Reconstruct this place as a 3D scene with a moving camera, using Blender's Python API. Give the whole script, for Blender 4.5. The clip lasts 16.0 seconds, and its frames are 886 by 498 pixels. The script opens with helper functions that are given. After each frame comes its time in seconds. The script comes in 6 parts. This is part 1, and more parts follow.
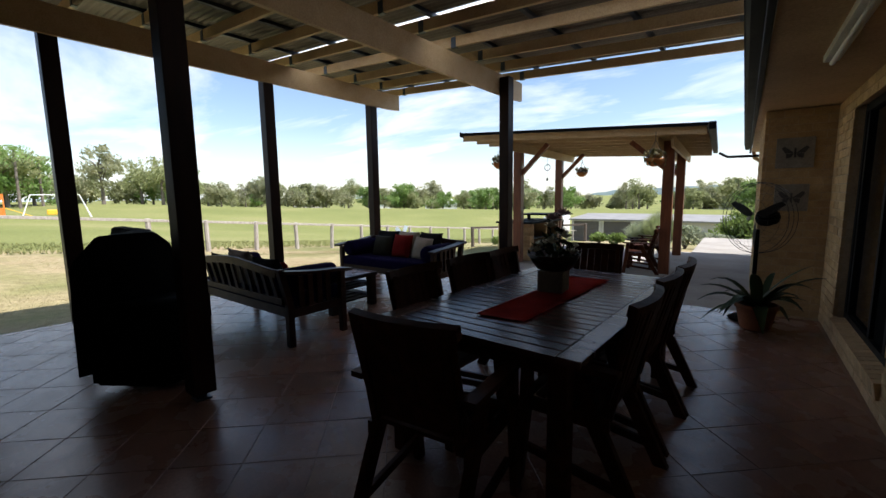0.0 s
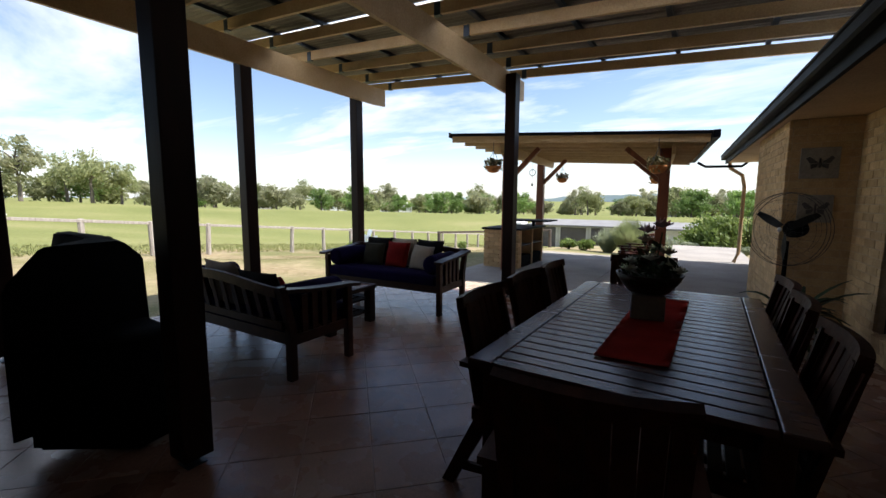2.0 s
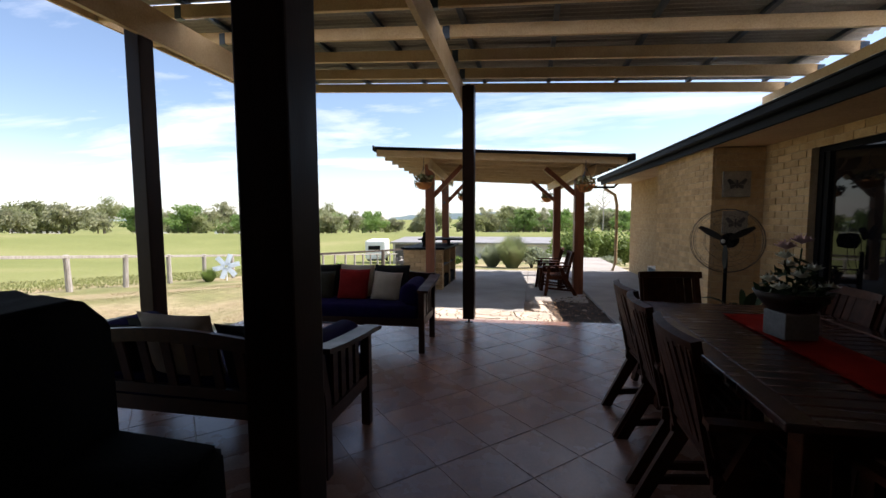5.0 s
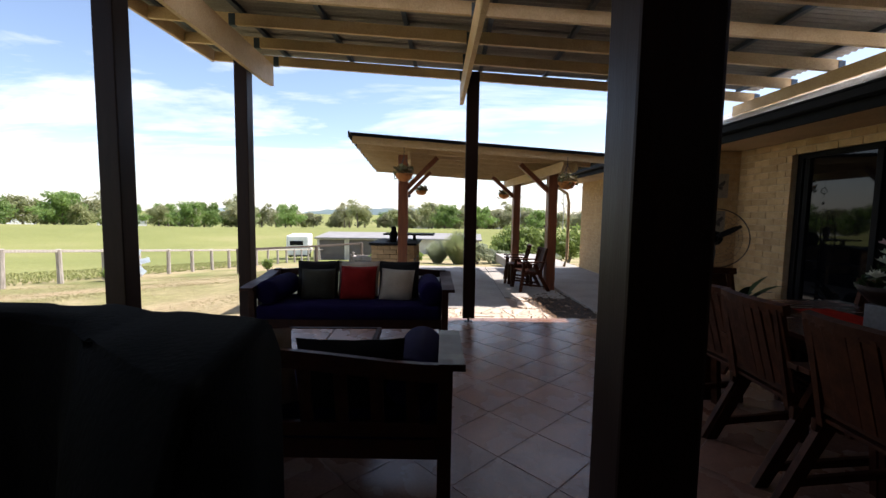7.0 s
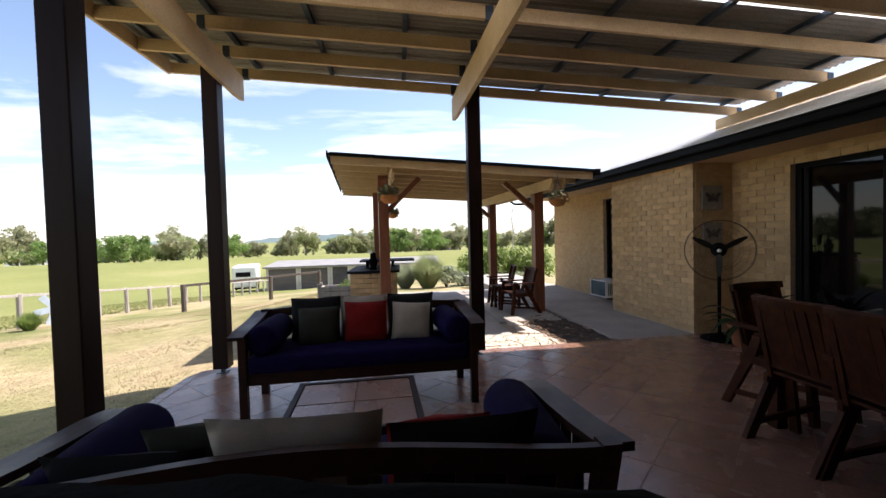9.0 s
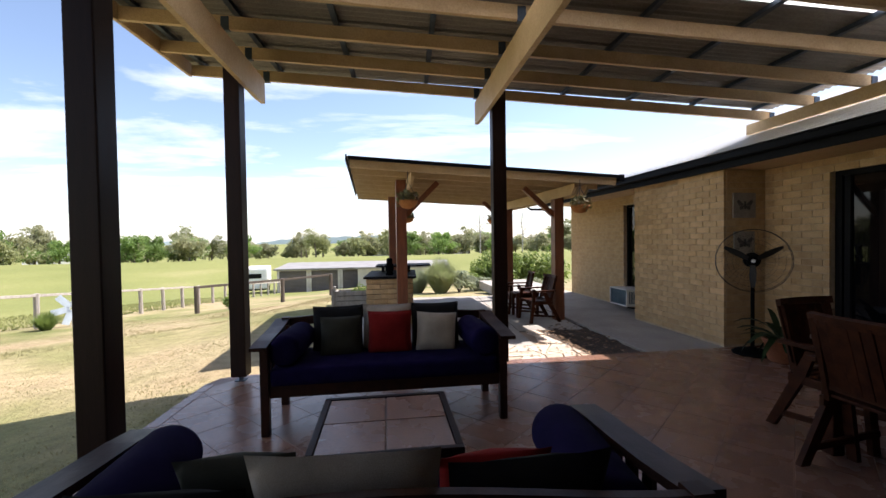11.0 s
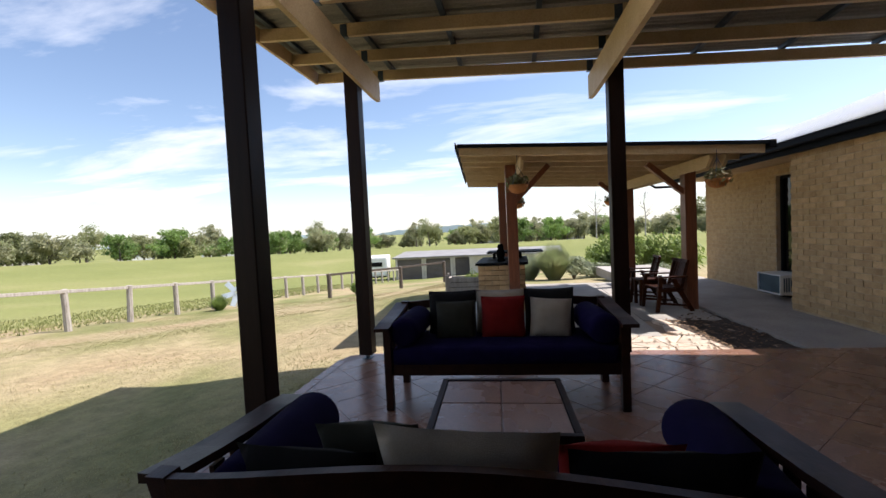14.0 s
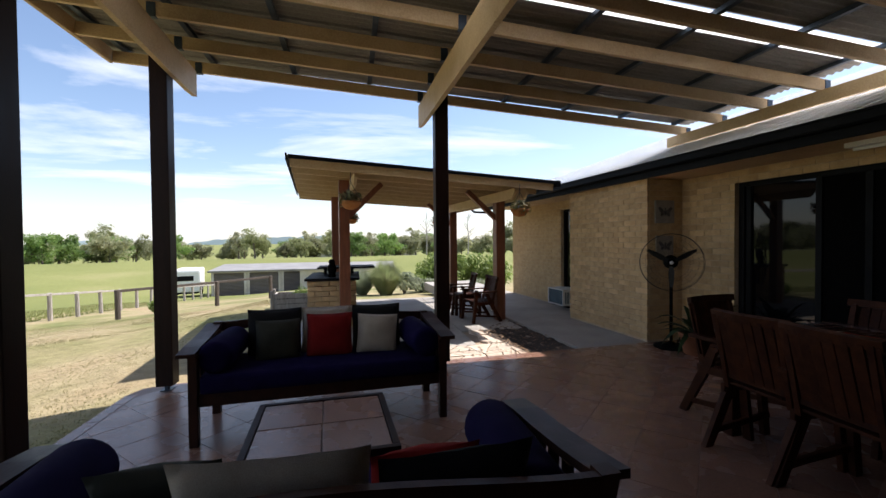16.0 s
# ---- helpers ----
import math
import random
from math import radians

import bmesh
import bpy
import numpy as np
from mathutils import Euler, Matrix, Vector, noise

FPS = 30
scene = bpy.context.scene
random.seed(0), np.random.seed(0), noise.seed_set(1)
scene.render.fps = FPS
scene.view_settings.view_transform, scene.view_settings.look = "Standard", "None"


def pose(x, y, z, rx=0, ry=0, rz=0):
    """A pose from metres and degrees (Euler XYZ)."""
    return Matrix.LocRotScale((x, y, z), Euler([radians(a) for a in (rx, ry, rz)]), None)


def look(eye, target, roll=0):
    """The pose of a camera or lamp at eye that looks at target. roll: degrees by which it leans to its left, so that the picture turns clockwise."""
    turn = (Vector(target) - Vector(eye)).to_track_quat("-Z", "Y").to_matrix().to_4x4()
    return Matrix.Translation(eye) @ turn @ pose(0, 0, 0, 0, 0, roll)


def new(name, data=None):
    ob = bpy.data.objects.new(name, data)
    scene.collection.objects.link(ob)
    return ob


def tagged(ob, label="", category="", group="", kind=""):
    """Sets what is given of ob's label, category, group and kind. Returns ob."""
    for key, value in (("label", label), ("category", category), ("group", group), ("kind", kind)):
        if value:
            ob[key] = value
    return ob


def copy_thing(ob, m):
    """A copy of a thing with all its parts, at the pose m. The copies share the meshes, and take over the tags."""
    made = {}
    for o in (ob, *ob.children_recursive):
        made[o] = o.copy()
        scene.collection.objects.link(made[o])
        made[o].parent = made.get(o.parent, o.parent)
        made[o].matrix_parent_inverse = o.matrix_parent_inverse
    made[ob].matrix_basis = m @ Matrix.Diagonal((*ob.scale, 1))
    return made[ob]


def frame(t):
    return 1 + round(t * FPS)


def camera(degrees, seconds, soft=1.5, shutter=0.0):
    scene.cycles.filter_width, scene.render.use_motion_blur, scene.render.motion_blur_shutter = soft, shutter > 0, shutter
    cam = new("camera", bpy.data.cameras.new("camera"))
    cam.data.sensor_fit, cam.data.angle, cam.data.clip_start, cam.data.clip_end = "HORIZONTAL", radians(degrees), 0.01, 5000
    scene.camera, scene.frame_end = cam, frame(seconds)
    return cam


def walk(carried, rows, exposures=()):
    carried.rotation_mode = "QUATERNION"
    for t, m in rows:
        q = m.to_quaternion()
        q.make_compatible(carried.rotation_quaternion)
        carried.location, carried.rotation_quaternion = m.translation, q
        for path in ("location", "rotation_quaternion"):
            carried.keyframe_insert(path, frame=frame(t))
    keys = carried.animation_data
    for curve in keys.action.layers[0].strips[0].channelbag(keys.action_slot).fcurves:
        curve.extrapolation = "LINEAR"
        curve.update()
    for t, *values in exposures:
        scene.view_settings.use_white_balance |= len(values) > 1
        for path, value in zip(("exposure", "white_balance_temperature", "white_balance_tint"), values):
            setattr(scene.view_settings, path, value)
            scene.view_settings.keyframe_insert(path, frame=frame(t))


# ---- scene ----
cam = camera(93.6, 16.0)
PATH = [
    (0, (3.228, -5.462, 1.377), (1.977, -3.922, 1.123), -0.8),
    (0.5, (3.07, -5.379, 1.38), (1.763, -3.884, 1.143), -0.7),
    (1, (2.872, -5.322, 1.366), (1.56, -3.835, 1.107), 0.6),
    (1.5, (2.631, -5.401, 1.391), (1.488, -3.779, 1.141), -1.0),
    (2, (2.382, -5.407, 1.385), (1.31, -3.736, 1.147), 0.3),
    (2.5, (2.125, -5.342, 1.38), (1.04, -3.673, 1.193), 1.8),
    (3, (1.867, -5.381, 1.383), (0.981, -3.606, 1.132), 2.0),
    (3.5, (1.622, -5.444, 1.367), (0.711, -3.685, 1.091), 0.6),
    (4, (1.325, -5.421, 1.404), (0.396, -3.653, 1.293), 2.5),
    (4.5, (1.088, -5.414, 1.396), (0.41, -3.537, 1.263), 1.0),
    (7, (-0.216, -5.206, 1.345), (-0.252, -3.213, 1.179), 0.9),
    (7.5, (-0.435, -5.046, 1.348), (-0.321, -3.051, 1.258), 1.5),
    (8, (-0.612, -4.931, 1.391), (-0.371, -2.946, 1.338), -0.2),
    (8.5, (-0.735, -4.806, 1.354), (-0.520, -2.818, 1.292), -1.3),
    (11, (-0.967, -4.559, 1.398), (-0.807, -2.566, 1.355), -0.9),
    (11.5, (-0.957, -4.562, 1.407), (-0.754, -2.573, 1.357), -0.6),
    (12, (-0.952, -4.563, 1.406), (-0.707, -2.579, 1.369), -1.0),
    (12.5, (-0.958, -4.557, 1.399), (-0.875, -2.559, 1.345), -1.7),
    (13, (-0.976, -4.568, 1.397), (-1.104, -2.573, 1.349), -2.2),
    (13.5, (-0.978, -4.56, 1.392), (-1.269, -2.583, 1.319), -2.9),
    (14, (-0.973, -4.552, 1.382), (-1.341, -2.588, 1.295), -2.8),
    (14.5, (-0.962, -4.56, 1.397), (-1.149, -2.571, 1.309), -2.5),
    (15, (-0.947, -4.576, 1.395), (-0.899, -2.577, 1.332), -1.7),
    (15.5, (-0.937, -4.586, 1.4), (-0.704, -2.601, 1.338), -0.9),
    (16, (-0.928, -4.608, 1.402), (-0.515, -2.652, 1.363), -0.5),
]
walk(cam, [(t, look(eye, target, roll)) for t, eye, target, roll in PATH], [(0, 0.74, 6380, 12), (3, 0.80, 6450, 15), (7, 0.95, 6550, 17), (8.5, 1.05, 6650, 18), (12, 0.96, 6580, 17), (14, 0.72, 6480, 16), (16, 0.70, 6420, 15)])

# world, sun, exposure
SUN_TO = Vector((0.62, 0.24, 1.0)).normalized()
world = bpy.data.worlds.new("world")
scene.world = world
world.use_nodes = True
wn = world.node_tree.nodes
wl = world.node_tree.links
wn.clear()
w_out = wn.new("ShaderNodeOutputWorld")
w_bg = wn.new("ShaderNodeBackground")
sky = wn.new("ShaderNodeTexSky")
sky.sky_type = "NISHITA"
sky.sun_disc = False
sky.sun_elevation = math.asin(SUN_TO.z)
sky.sun_rotation = math.atan2(SUN_TO.x, SUN_TO.y)
sky.air_density = 1.0
sky.dust_density = 0.6
w_tc = wn.new("ShaderNodeTexCoord")
w_sep = wn.new("ShaderNodeSeparateXYZ")
wl.new(w_tc.outputs["Generated"], w_sep.inputs[0])


def w_math(op, a, b=None, clamp=False):
    n = wn.new("ShaderNodeMath")
    n.operation = op
    n.use_clamp = clamp
    for i, v in enumerate((a, b)):
        if v is None:
            continue
        if isinstance(v, (int, float)):
            n.inputs[i].default_value = v
        else:
            wl.new(v, n.inputs[i])
    return n.outputs[0]


# clouds lie on a flat layer: direction divided by height
zc = w_math("ADD", w_math("MAXIMUM", w_sep.outputs[2], 0.0), 0.10)
cx = w_math("DIVIDE", w_sep.outputs[0], zc)
cy = w_math("DIVIDE", w_sep.outputs[1], zc)
w_com = wn.new("ShaderNodeCombineXYZ")
wl.new(w_math("MULTIPLY", cx, 0.55), w_com.inputs[0])
wl.new(w_math("MULTIPLY", cy, 1.15), w_com.inputs[1])
w_noise = wn.new("ShaderNodeTexNoise")
w_noise.inputs["Scale"].default_value = 0.85
w_noise.inputs["Detail"].default_value = 9.0
w_noise.inputs["Roughness"].default_value = 0.58
w_noise.inputs["Distortion"].default_value = 0.35
wl.new(w_com.outputs[0], w_noise.inputs["Vector"])
w_ramp = wn.new("ShaderNodeValToRGB")
w_ramp.color_ramp.elements[0].position = 0.49
w_ramp.color_ramp.elements[1].position = 0.66
wl.new(w_noise.outputs[0], w_ramp.inputs[0])
haze = w_math("SUBTRACT", 1.0, w_math("MULTIPLY", w_sep.outputs[2], 6.5), True)
cover = w_math("MAXIMUM", w_math("MULTIPLY", w_ramp.outputs[0], 0.9), w_math("MULTIPLY", haze, 0.42))
w_mix = wn.new("ShaderNodeMixRGB")
wl.new(cover, w_mix.inputs[0])
wl.new(sky.outputs[0], w_mix.inputs[1])
w_mix.inputs[2].default_value = (6.6, 6.9, 7.3, 1)
wl.new(w_mix.outputs[0], w_bg.inputs[0])
w_bg.inputs[1].default_value = 0.12
wl.new(w_bg.outputs[0], w_out.inputs[0])

sun_data = bpy.data.lights.new("sun", "SUN")
sun_data.energy = 5.0
sun_data.angle = radians(0.53)
sun_data.color = (1.0, 0.97, 0.92)
sun = new("sun", sun_data)
sun.matrix_world = look(SUN_TO * 60, (0, 0, 0))


# materials


def material(name, base, rough=0.6, metal=0.0, second=None, scale=6.0, amount=1.0, bump=0.0, bump_scale=60.0,
             stretch=(1, 1, 1), spec=0.5, rand=0.0, detail=6.0, lo=0.35, hi=0.68):
    """Two tones mixed by object-space noise, fine grain, relief, and a little change of tone from piece to piece."""
    m = bpy.data.materials.new(name)
    m.use_nodes = True
    n, l = m.node_tree.nodes, m.node_tree.links
    b = n["Principled BSDF"]
    b.inputs["Roughness"].default_value = rough
    b.inputs["Metallic"].default_value = metal
    b.inputs["Specular IOR Level"].default_value = spec
    tc = n.new("ShaderNodeTexCoord")
    mp = n.new("ShaderNodeMapping")
    mp.inputs["Scale"].default_value = stretch
    l.new(tc.outputs["Object"], mp.inputs[0])
    if rand:
        oi = n.new("ShaderNodeObjectInfo")
        sh = n.new("ShaderNodeVectorMath")
        sh.operation = "SCALE"
        sh.inputs[0].default_value = (31.0, 17.0, 23.0)
        l.new(oi.outputs["Random"], sh.inputs["Scale"])
        ad = n.new("ShaderNodeVectorMath")
        l.new(tc.outputs["Object"], ad.inputs[0])
        l.new(sh.outputs[0], ad.inputs[1])
        l.new(ad.outputs[0], mp.inputs[0])
    big = n.new("ShaderNodeTexNoise")
    big.inputs["Scale"].default_value = scale
    big.inputs["Detail"].default_value = detail
    l.new(mp.outputs[0], big.inputs["Vector"])
    ramp = n.new("ShaderNodeValToRGB")
    ramp.color_ramp.elements[0].position, ramp.color_ramp.elements[1].position = lo, hi
    ramp.color_ramp.elements[0].color = (*base, 1)
    ramp.color_ramp.elements[1].color = (*(second or [c * 0.78 for c in base]), 1)
    l.new(big.outputs[0], ramp.inputs[0])
    fine = n.new("ShaderNodeTexNoise")
    fine.inputs["Scale"].default_value = bump_scale
    fine.inputs["Detail"].default_value = 4.0
    l.new(mp.outputs[0], fine.inputs["Vector"])
    grain = n.new("ShaderNodeMixRGB")
    grain.blend_type = "OVERLAY"
    grain.inputs[0].default_value = 0.35 * amount
    l.new(ramp.outputs[0], grain.inputs[1])
    l.new(fine.outputs[0], grain.inputs[2])
    colour = grain.outputs[0]
    if rand:
        info = n.new("ShaderNodeObjectInfo")
        hsv = n.new("ShaderNodeHueSaturation")
        mr = n.new("ShaderNodeMapRange")
        mr.inputs[3].default_value, mr.inputs[4].default_value = 1 - rand, 1 + rand
        l.new(info.outputs["Random"], mr.inputs[0])
        l.new(mr.outputs[0], hsv.inputs["Value"])
        l.new(colour, hsv.inputs["Color"])
        colour = hsv.outputs[0]
    l.new(colour, b.inputs["Base Color"])
    rr = n.new("ShaderNodeMapRange")
    rr.inputs[3].default_value, rr.inputs[4].default_value = max(rough - 0.12, 0.02), min(rough + 0.12, 1)
    l.new(big.outputs[0], rr.inputs[0])
    l.new(rr.outputs[0], b.inputs["Roughness"])
    if bump:
        bp = n.new("ShaderNodeBump")
        bp.inputs["Strength"].default_value = bump
        bp.inputs["Distance"].default_value = 0.01
        l.new(fine.outputs[0], bp.inputs["Height"])
        l.new(bp.outputs[0], b.inputs["Normal"])
    return m


M_TILE = material("terracotta_tile", (0.25, 0.135, 0.095), 0.27, second=(0.20, 0.105, 0.073), scale=4.0, bump=0.06, bump_scale=60, rand=0.07)
M_GROUT = material("grout", (0.225, 0.125, 0.09), 0.5, scale=5, bump=0.15, spec=0.4)
M_EDGE = material("patio_edge", (0.42, 0.36, 0.30), 0.7, scale=4, bump=0.3)
M_POST = material("dark_stained_timber", (0.017, 0.0075, 0.0055), 0.45, second=(0.024, 0.011, 0.008), scale=4, spec=0.13, stretch=(6, 6, 0.5), bump=0.05, bump_scale=30)
M_CREAM = material("cream_painted_timber", (0.62, 0.46, 0.27), 0.55, second=(0.54, 0.38, 0.21), scale=3, stretch=(2, 2, 2), bump=0.15, bump_scale=35, lo=0.3, hi=0.75, spec=0.3)
M_GZPOST = material("red_brown_timber", (0.22, 0.075, 0.035), 0.42, second=(0.15, 0.05, 0.025), scale=5, stretch=(6, 6, 0.7), bump=0.25, bump_scale=30)
M_SHEET = material("roof_sheet_underside", (0.23, 0.215, 0.19), 0.55, metal=0.2, second=(0.18, 0.165, 0.145), scale=2, bump=0.05)
M_CLEAR = bpy.data.materials.new("milky_sheet")
M_CLEAR.use_nodes = True
_n, _l = M_CLEAR.node_tree.nodes, M_CLEAR.node_tree.links
_t = _n.new("ShaderNodeBsdfTranslucent")
_t.inputs[0].default_value = (0.86, 0.86, 0.84, 1)
_x = _n.new("ShaderNodeMixShader")
_x.inputs[0].default_value = 0.8
_l.new(_n["Principled BSDF"].outputs[0], _x.inputs[1])
_l.new(_t.outputs[0], _x.inputs[2])
_l.new(_x.outputs[0], _n["Material Output"].inputs[0])
M_STEEL = material("galvanised_steel", (0.06, 0.085, 0.115), 0.45, metal=0.6, second=(0.045, 0.06, 0.085), scale=9, bump=0.05)
M_BRICK = material("cream_brick", (0.60, 0.425, 0.235), 0.88, second=(0.48, 0.325, 0.17), scale=7, bump=0.5, bump_scale=90, rand=0.14, spec=0.15)
M_MORTAR = material("mortar", (0.56, 0.43, 0.285), 0.95, scale=12, bump=0.4, spec=0.1)
M_SOFFIT = material("soffit_paint", (0.60, 0.43, 0.255), 0.7, scale=2, spec=0.2)
M_FASCIA = material("dark_gutter", (0.006, 0.0065, 0.008), 0.6, second=(0.009, 0.0095, 0.011), scale=3, spec=0.08)
M_ROOF = material("pale_roof_metal", (0.86, 0.86, 0.85), 0.22, second=(0.82, 0.82, 0.82), scale=1.5, spec=1.0)
M_FRAME = material("dark_window_frame", (0.005, 0.005, 0.006), 0.55, scale=5, spec=0.12)
M_GLASS = bpy.data.materials.new("tinted_glass")
M_GLASS.use_nodes = True
_b = M_GLASS.node_tree.nodes["Principled BSDF"]
_b.inputs["Base Color"].default_value = (0.003, 0.003, 0.004, 1)
_b.inputs["Roughness"].default_value = 0.03
_b.inputs["Specular IOR Level"].default_value = 0.35
M_MATTE = material("matte_black_panel", (0.004, 0.004, 0.004), 0.9, scale=5, spec=0.04, bump=0.4, bump_scale=700)
M_CONC = material("concrete", (0.36, 0.33, 0.29), 0.85, second=(0.28, 0.255, 0.225), scale=1.6, bump=0.35, bump_scale=50)
M_STONE = material("crazy_paving_stone", (0.58, 0.49, 0.39), 0.8, second=(0.47, 0.36, 0.27), scale=5, bump=0.5, bump_scale=40, rand=0.16)
M_SOIL = material("dark_garden_soil", (0.055, 0.036, 0.024), 0.95, second=(0.03, 0.02, 0.014), scale=9, bump=0.9, bump_scale=40)
M_LITTER = material("dry_leaf_litter", (0.26, 0.16, 0.09), 0.9, second=(0.14, 0.08, 0.045), scale=30, bump=0.3)
M_DIRT = material("dirt", (0.36, 0.27, 0.19), 0.95, scale=6, bump=0.7, bump_scale=30)
M_GREYTIMBER = material("weathered_grey_timber", (0.42, 0.375, 0.325), 0.85, second=(0.27, 0.235, 0.20), scale=4, stretch=(5, 5, 0.8), bump=0.5, bump_scale=40)
M_TEAK = material("oiled_hardwood", (0.058, 0.017, 0.006), 0.55, second=(0.028, 0.008, 0.004), scale=5, spec=0.12, stretch=(3, 1, 3), bump=0.15, bump_scale=45, rand=0.12)
M_SOFAWOOD = material("dark_oiled_timber", (0.044, 0.015, 0.008), 0.42, second=(0.024, 0.009, 0.006), scale=5, spec=0.2, stretch=(3, 1, 3), bump=0.12, bump_scale=45, rand=0.12)
M_TABLE = material("oiled_table_slat", (0.075, 0.032, 0.024), 0.24, second=(0.05, 0.021, 0.016), scale=4, stretch=(1, 6, 1), bump=0.05, bump_scale=45, rand=0.12)
M_NAVY = material("navy_fabric", (0.010, 0.006, 0.040), 0.95, second=(0.006, 0.004, 0.026), scale=8, bump=0.35, bump_scale=400, spec=0.06)
M_CHAR = material("charcoal_fabric", (0.016, 0.015, 0.015), 0.95, scale=8, bump=0.35, bump_scale=400, spec=0.06)
M_OLIVE = material("olive_grey_fabric", (0.045, 0.043, 0.032), 0.95, scale=8, bump=0.35, bump_scale=400, spec=0.06)
M_LINEN = material("beige_linen", (0.40, 0.335, 0.265), 0.95, scale=7, bump=0.4, bump_scale=350, spec=0.08)
M_RED = material("red_fabric", (0.52, 0.026, 0.014), 0.9, second=(0.40, 0.018, 0.010), scale=8, bump=0.35, bump_scale=350, spec=0.08)
# cushion red, darkened in the colour for its backlit shade
M_RED_SHADED = material("shade_painted_red_canvas", (0.20, 0.014, 0.012), 0.95, second=(0.15, 0.010, 0.009), scale=8, bump=0.35, bump_scale=350, spec=0.06)
M_BLACK = material("black_cover", (0.0035, 0.0035, 0.0035), 0.95, second=(0.005, 0.005, 0.005), scale=4, spec=0.03, bump=0.3, bump_scale=80)
M_SHEDW = material("grey_shed_cladding", (0.58, 0.53, 0.47), 0.5, scale=1)
M_SHEDD = material("shed_roller_door", (0.12, 0.10, 0.09), 0.55, scale=1)
M_SHEDT = material("shed_trim", (0.66, 0.61, 0.54), 0.5, scale=1)
M_DKTIMBER = material("dark_weathered_timber", (0.12, 0.09, 0.07), 0.85, second=(0.07, 0.055, 0.045), scale=4, stretch=(5, 5, 0.8), bump=0.4, bump_scale=40)
M_WHITE = material("white_paint", (0.78, 0.78, 0.76), 0.45, second=(0.70, 0.70, 0.68), scale=3)


# helpers for building


def part(name, bm, mat, parent=None, label="", smooth=False):
    """Link a bmesh as one mesh object, under a thing or a part."""
    me = bpy.data.meshes.new(name)
    bm.normal_update()
    bm.to_mesh(me)
    bm.free()
    me.materials.append(mat)
    if smooth:
        me.shade_smooth()
    ob = new(name, me)
    if parent is not None:
        ob.parent = parent
    if label:
        tagged(ob, label)
    return ob


def thing(name, label, category, group="", kind="", at=None):
    ob = new(name)
    ob.empty_display_size = 0.1
    tagged(ob, label, category, group, kind)
    if at is not None:
        ob.matrix_basis = at
    return ob


def box(bm, x0, x1, y0, y1, z0, z1, m=None, bevel=0.0):
    c = [Vector((x, y, z)) for z in (z0, z1) for y in (y0, y1) for x in (x0, x1)]
    if m is not None:
        c = [m @ p for p in c]
    v = [bm.verts.new(p) for p in c]
    faces = [bm.faces.new([v[i] for i in q]) for q in
             ((0, 2, 3, 1), (4, 5, 7, 6), (0, 1, 5, 4), (1, 3, 7, 5), (3, 2, 6, 7), (2, 0, 4, 6))]
    if bevel:
        es = list({e for f in faces for e in f.edges})
        bmesh.ops.bevel(bm, geom=es, offset=bevel, segments=2, affect="EDGES", profile=0.6)
    return faces


def bar(bm, a, b, w, h, bevel=0.0, up=(0, 0, 1)):
    """A squared length of timber from a to b, w wide and h deep."""
    a, b = Vector(a), Vector(b)
    d = b - a
    y = d.normalized()
    x = y.cross(Vector(up))
    if x.length < 1e-4:
        x = Vector((1, 0, 0))
    x.normalize()
    z = x.cross(y)
    m = Matrix((x, y, z)).transposed().to_4x4()
    m.translation = a
    return box(bm, -w / 2, w / 2, 0, d.length, -h / 2, h / 2, m, bevel)


def tube(bm, pts, r, seg=10, r_end=None):
    """A round tube through points."""
    pts = [Vector(p) for p in pts]
    rings = []
    for i, p in enumerate(pts):
        d = (pts[min(i + 1, len(pts) - 1)] - pts[max(i - 1, 0)]).normalized()
        u = d.cross(Vector((0.31, 0.17, 0.93)))
        u.normalize()
        w = d.cross(u)
        rr = r if r_end is None else r + (r_end - r) * i / (len(pts) - 1)
        rings.append([bm.verts.new(p + rr * (u * math.cos(k * math.tau / seg) + w * math.sin(k * math.tau / seg))) for k in range(seg)])
    for a, b in zip(rings, rings[1:]):
        for k in range(seg):
            bm.faces.new((a[k], a[(k + 1) % seg], b[(k + 1) % seg], b[k]))
    bm.faces.new(rings[0][::-1])
    bm.faces.new(rings[-1])


def lathe(bm, profile, seg=20, m=None):
    """A turned shape from (radius, height) pairs."""
    m = m or Matrix()
    rings = [[bm.verts.new(m @ Vector((r * math.cos(k * math.tau / seg), r * math.sin(k * math.tau / seg), z))) for k in range(seg)]
             for r, z in profile]
    for a, b in zip(rings, rings[1:]):
        for k in range(seg):
            bm.faces.new((a[k], a[(k + 1) % seg], b[(k + 1) % seg], b[k]))
    bm.faces.new(rings[0][::-1])
    bm.faces.new(rings[-1])


def smooth01(t):
    t = min(max(t, 0.0), 1.0)
    return t * t * (3 - 2 * t)


# ground: one sheet, falling away from the patio to the paddock and rising to a low hill
FAR_EL = ((-180, 0.0), (-60, -0.6), (-30, -1.6), (0, -2.0), (30, -2.0), (54, -1.42), (66, -1.0), (75, -0.45), (86, -0.15), (120, 0.2), (180, 0.0))


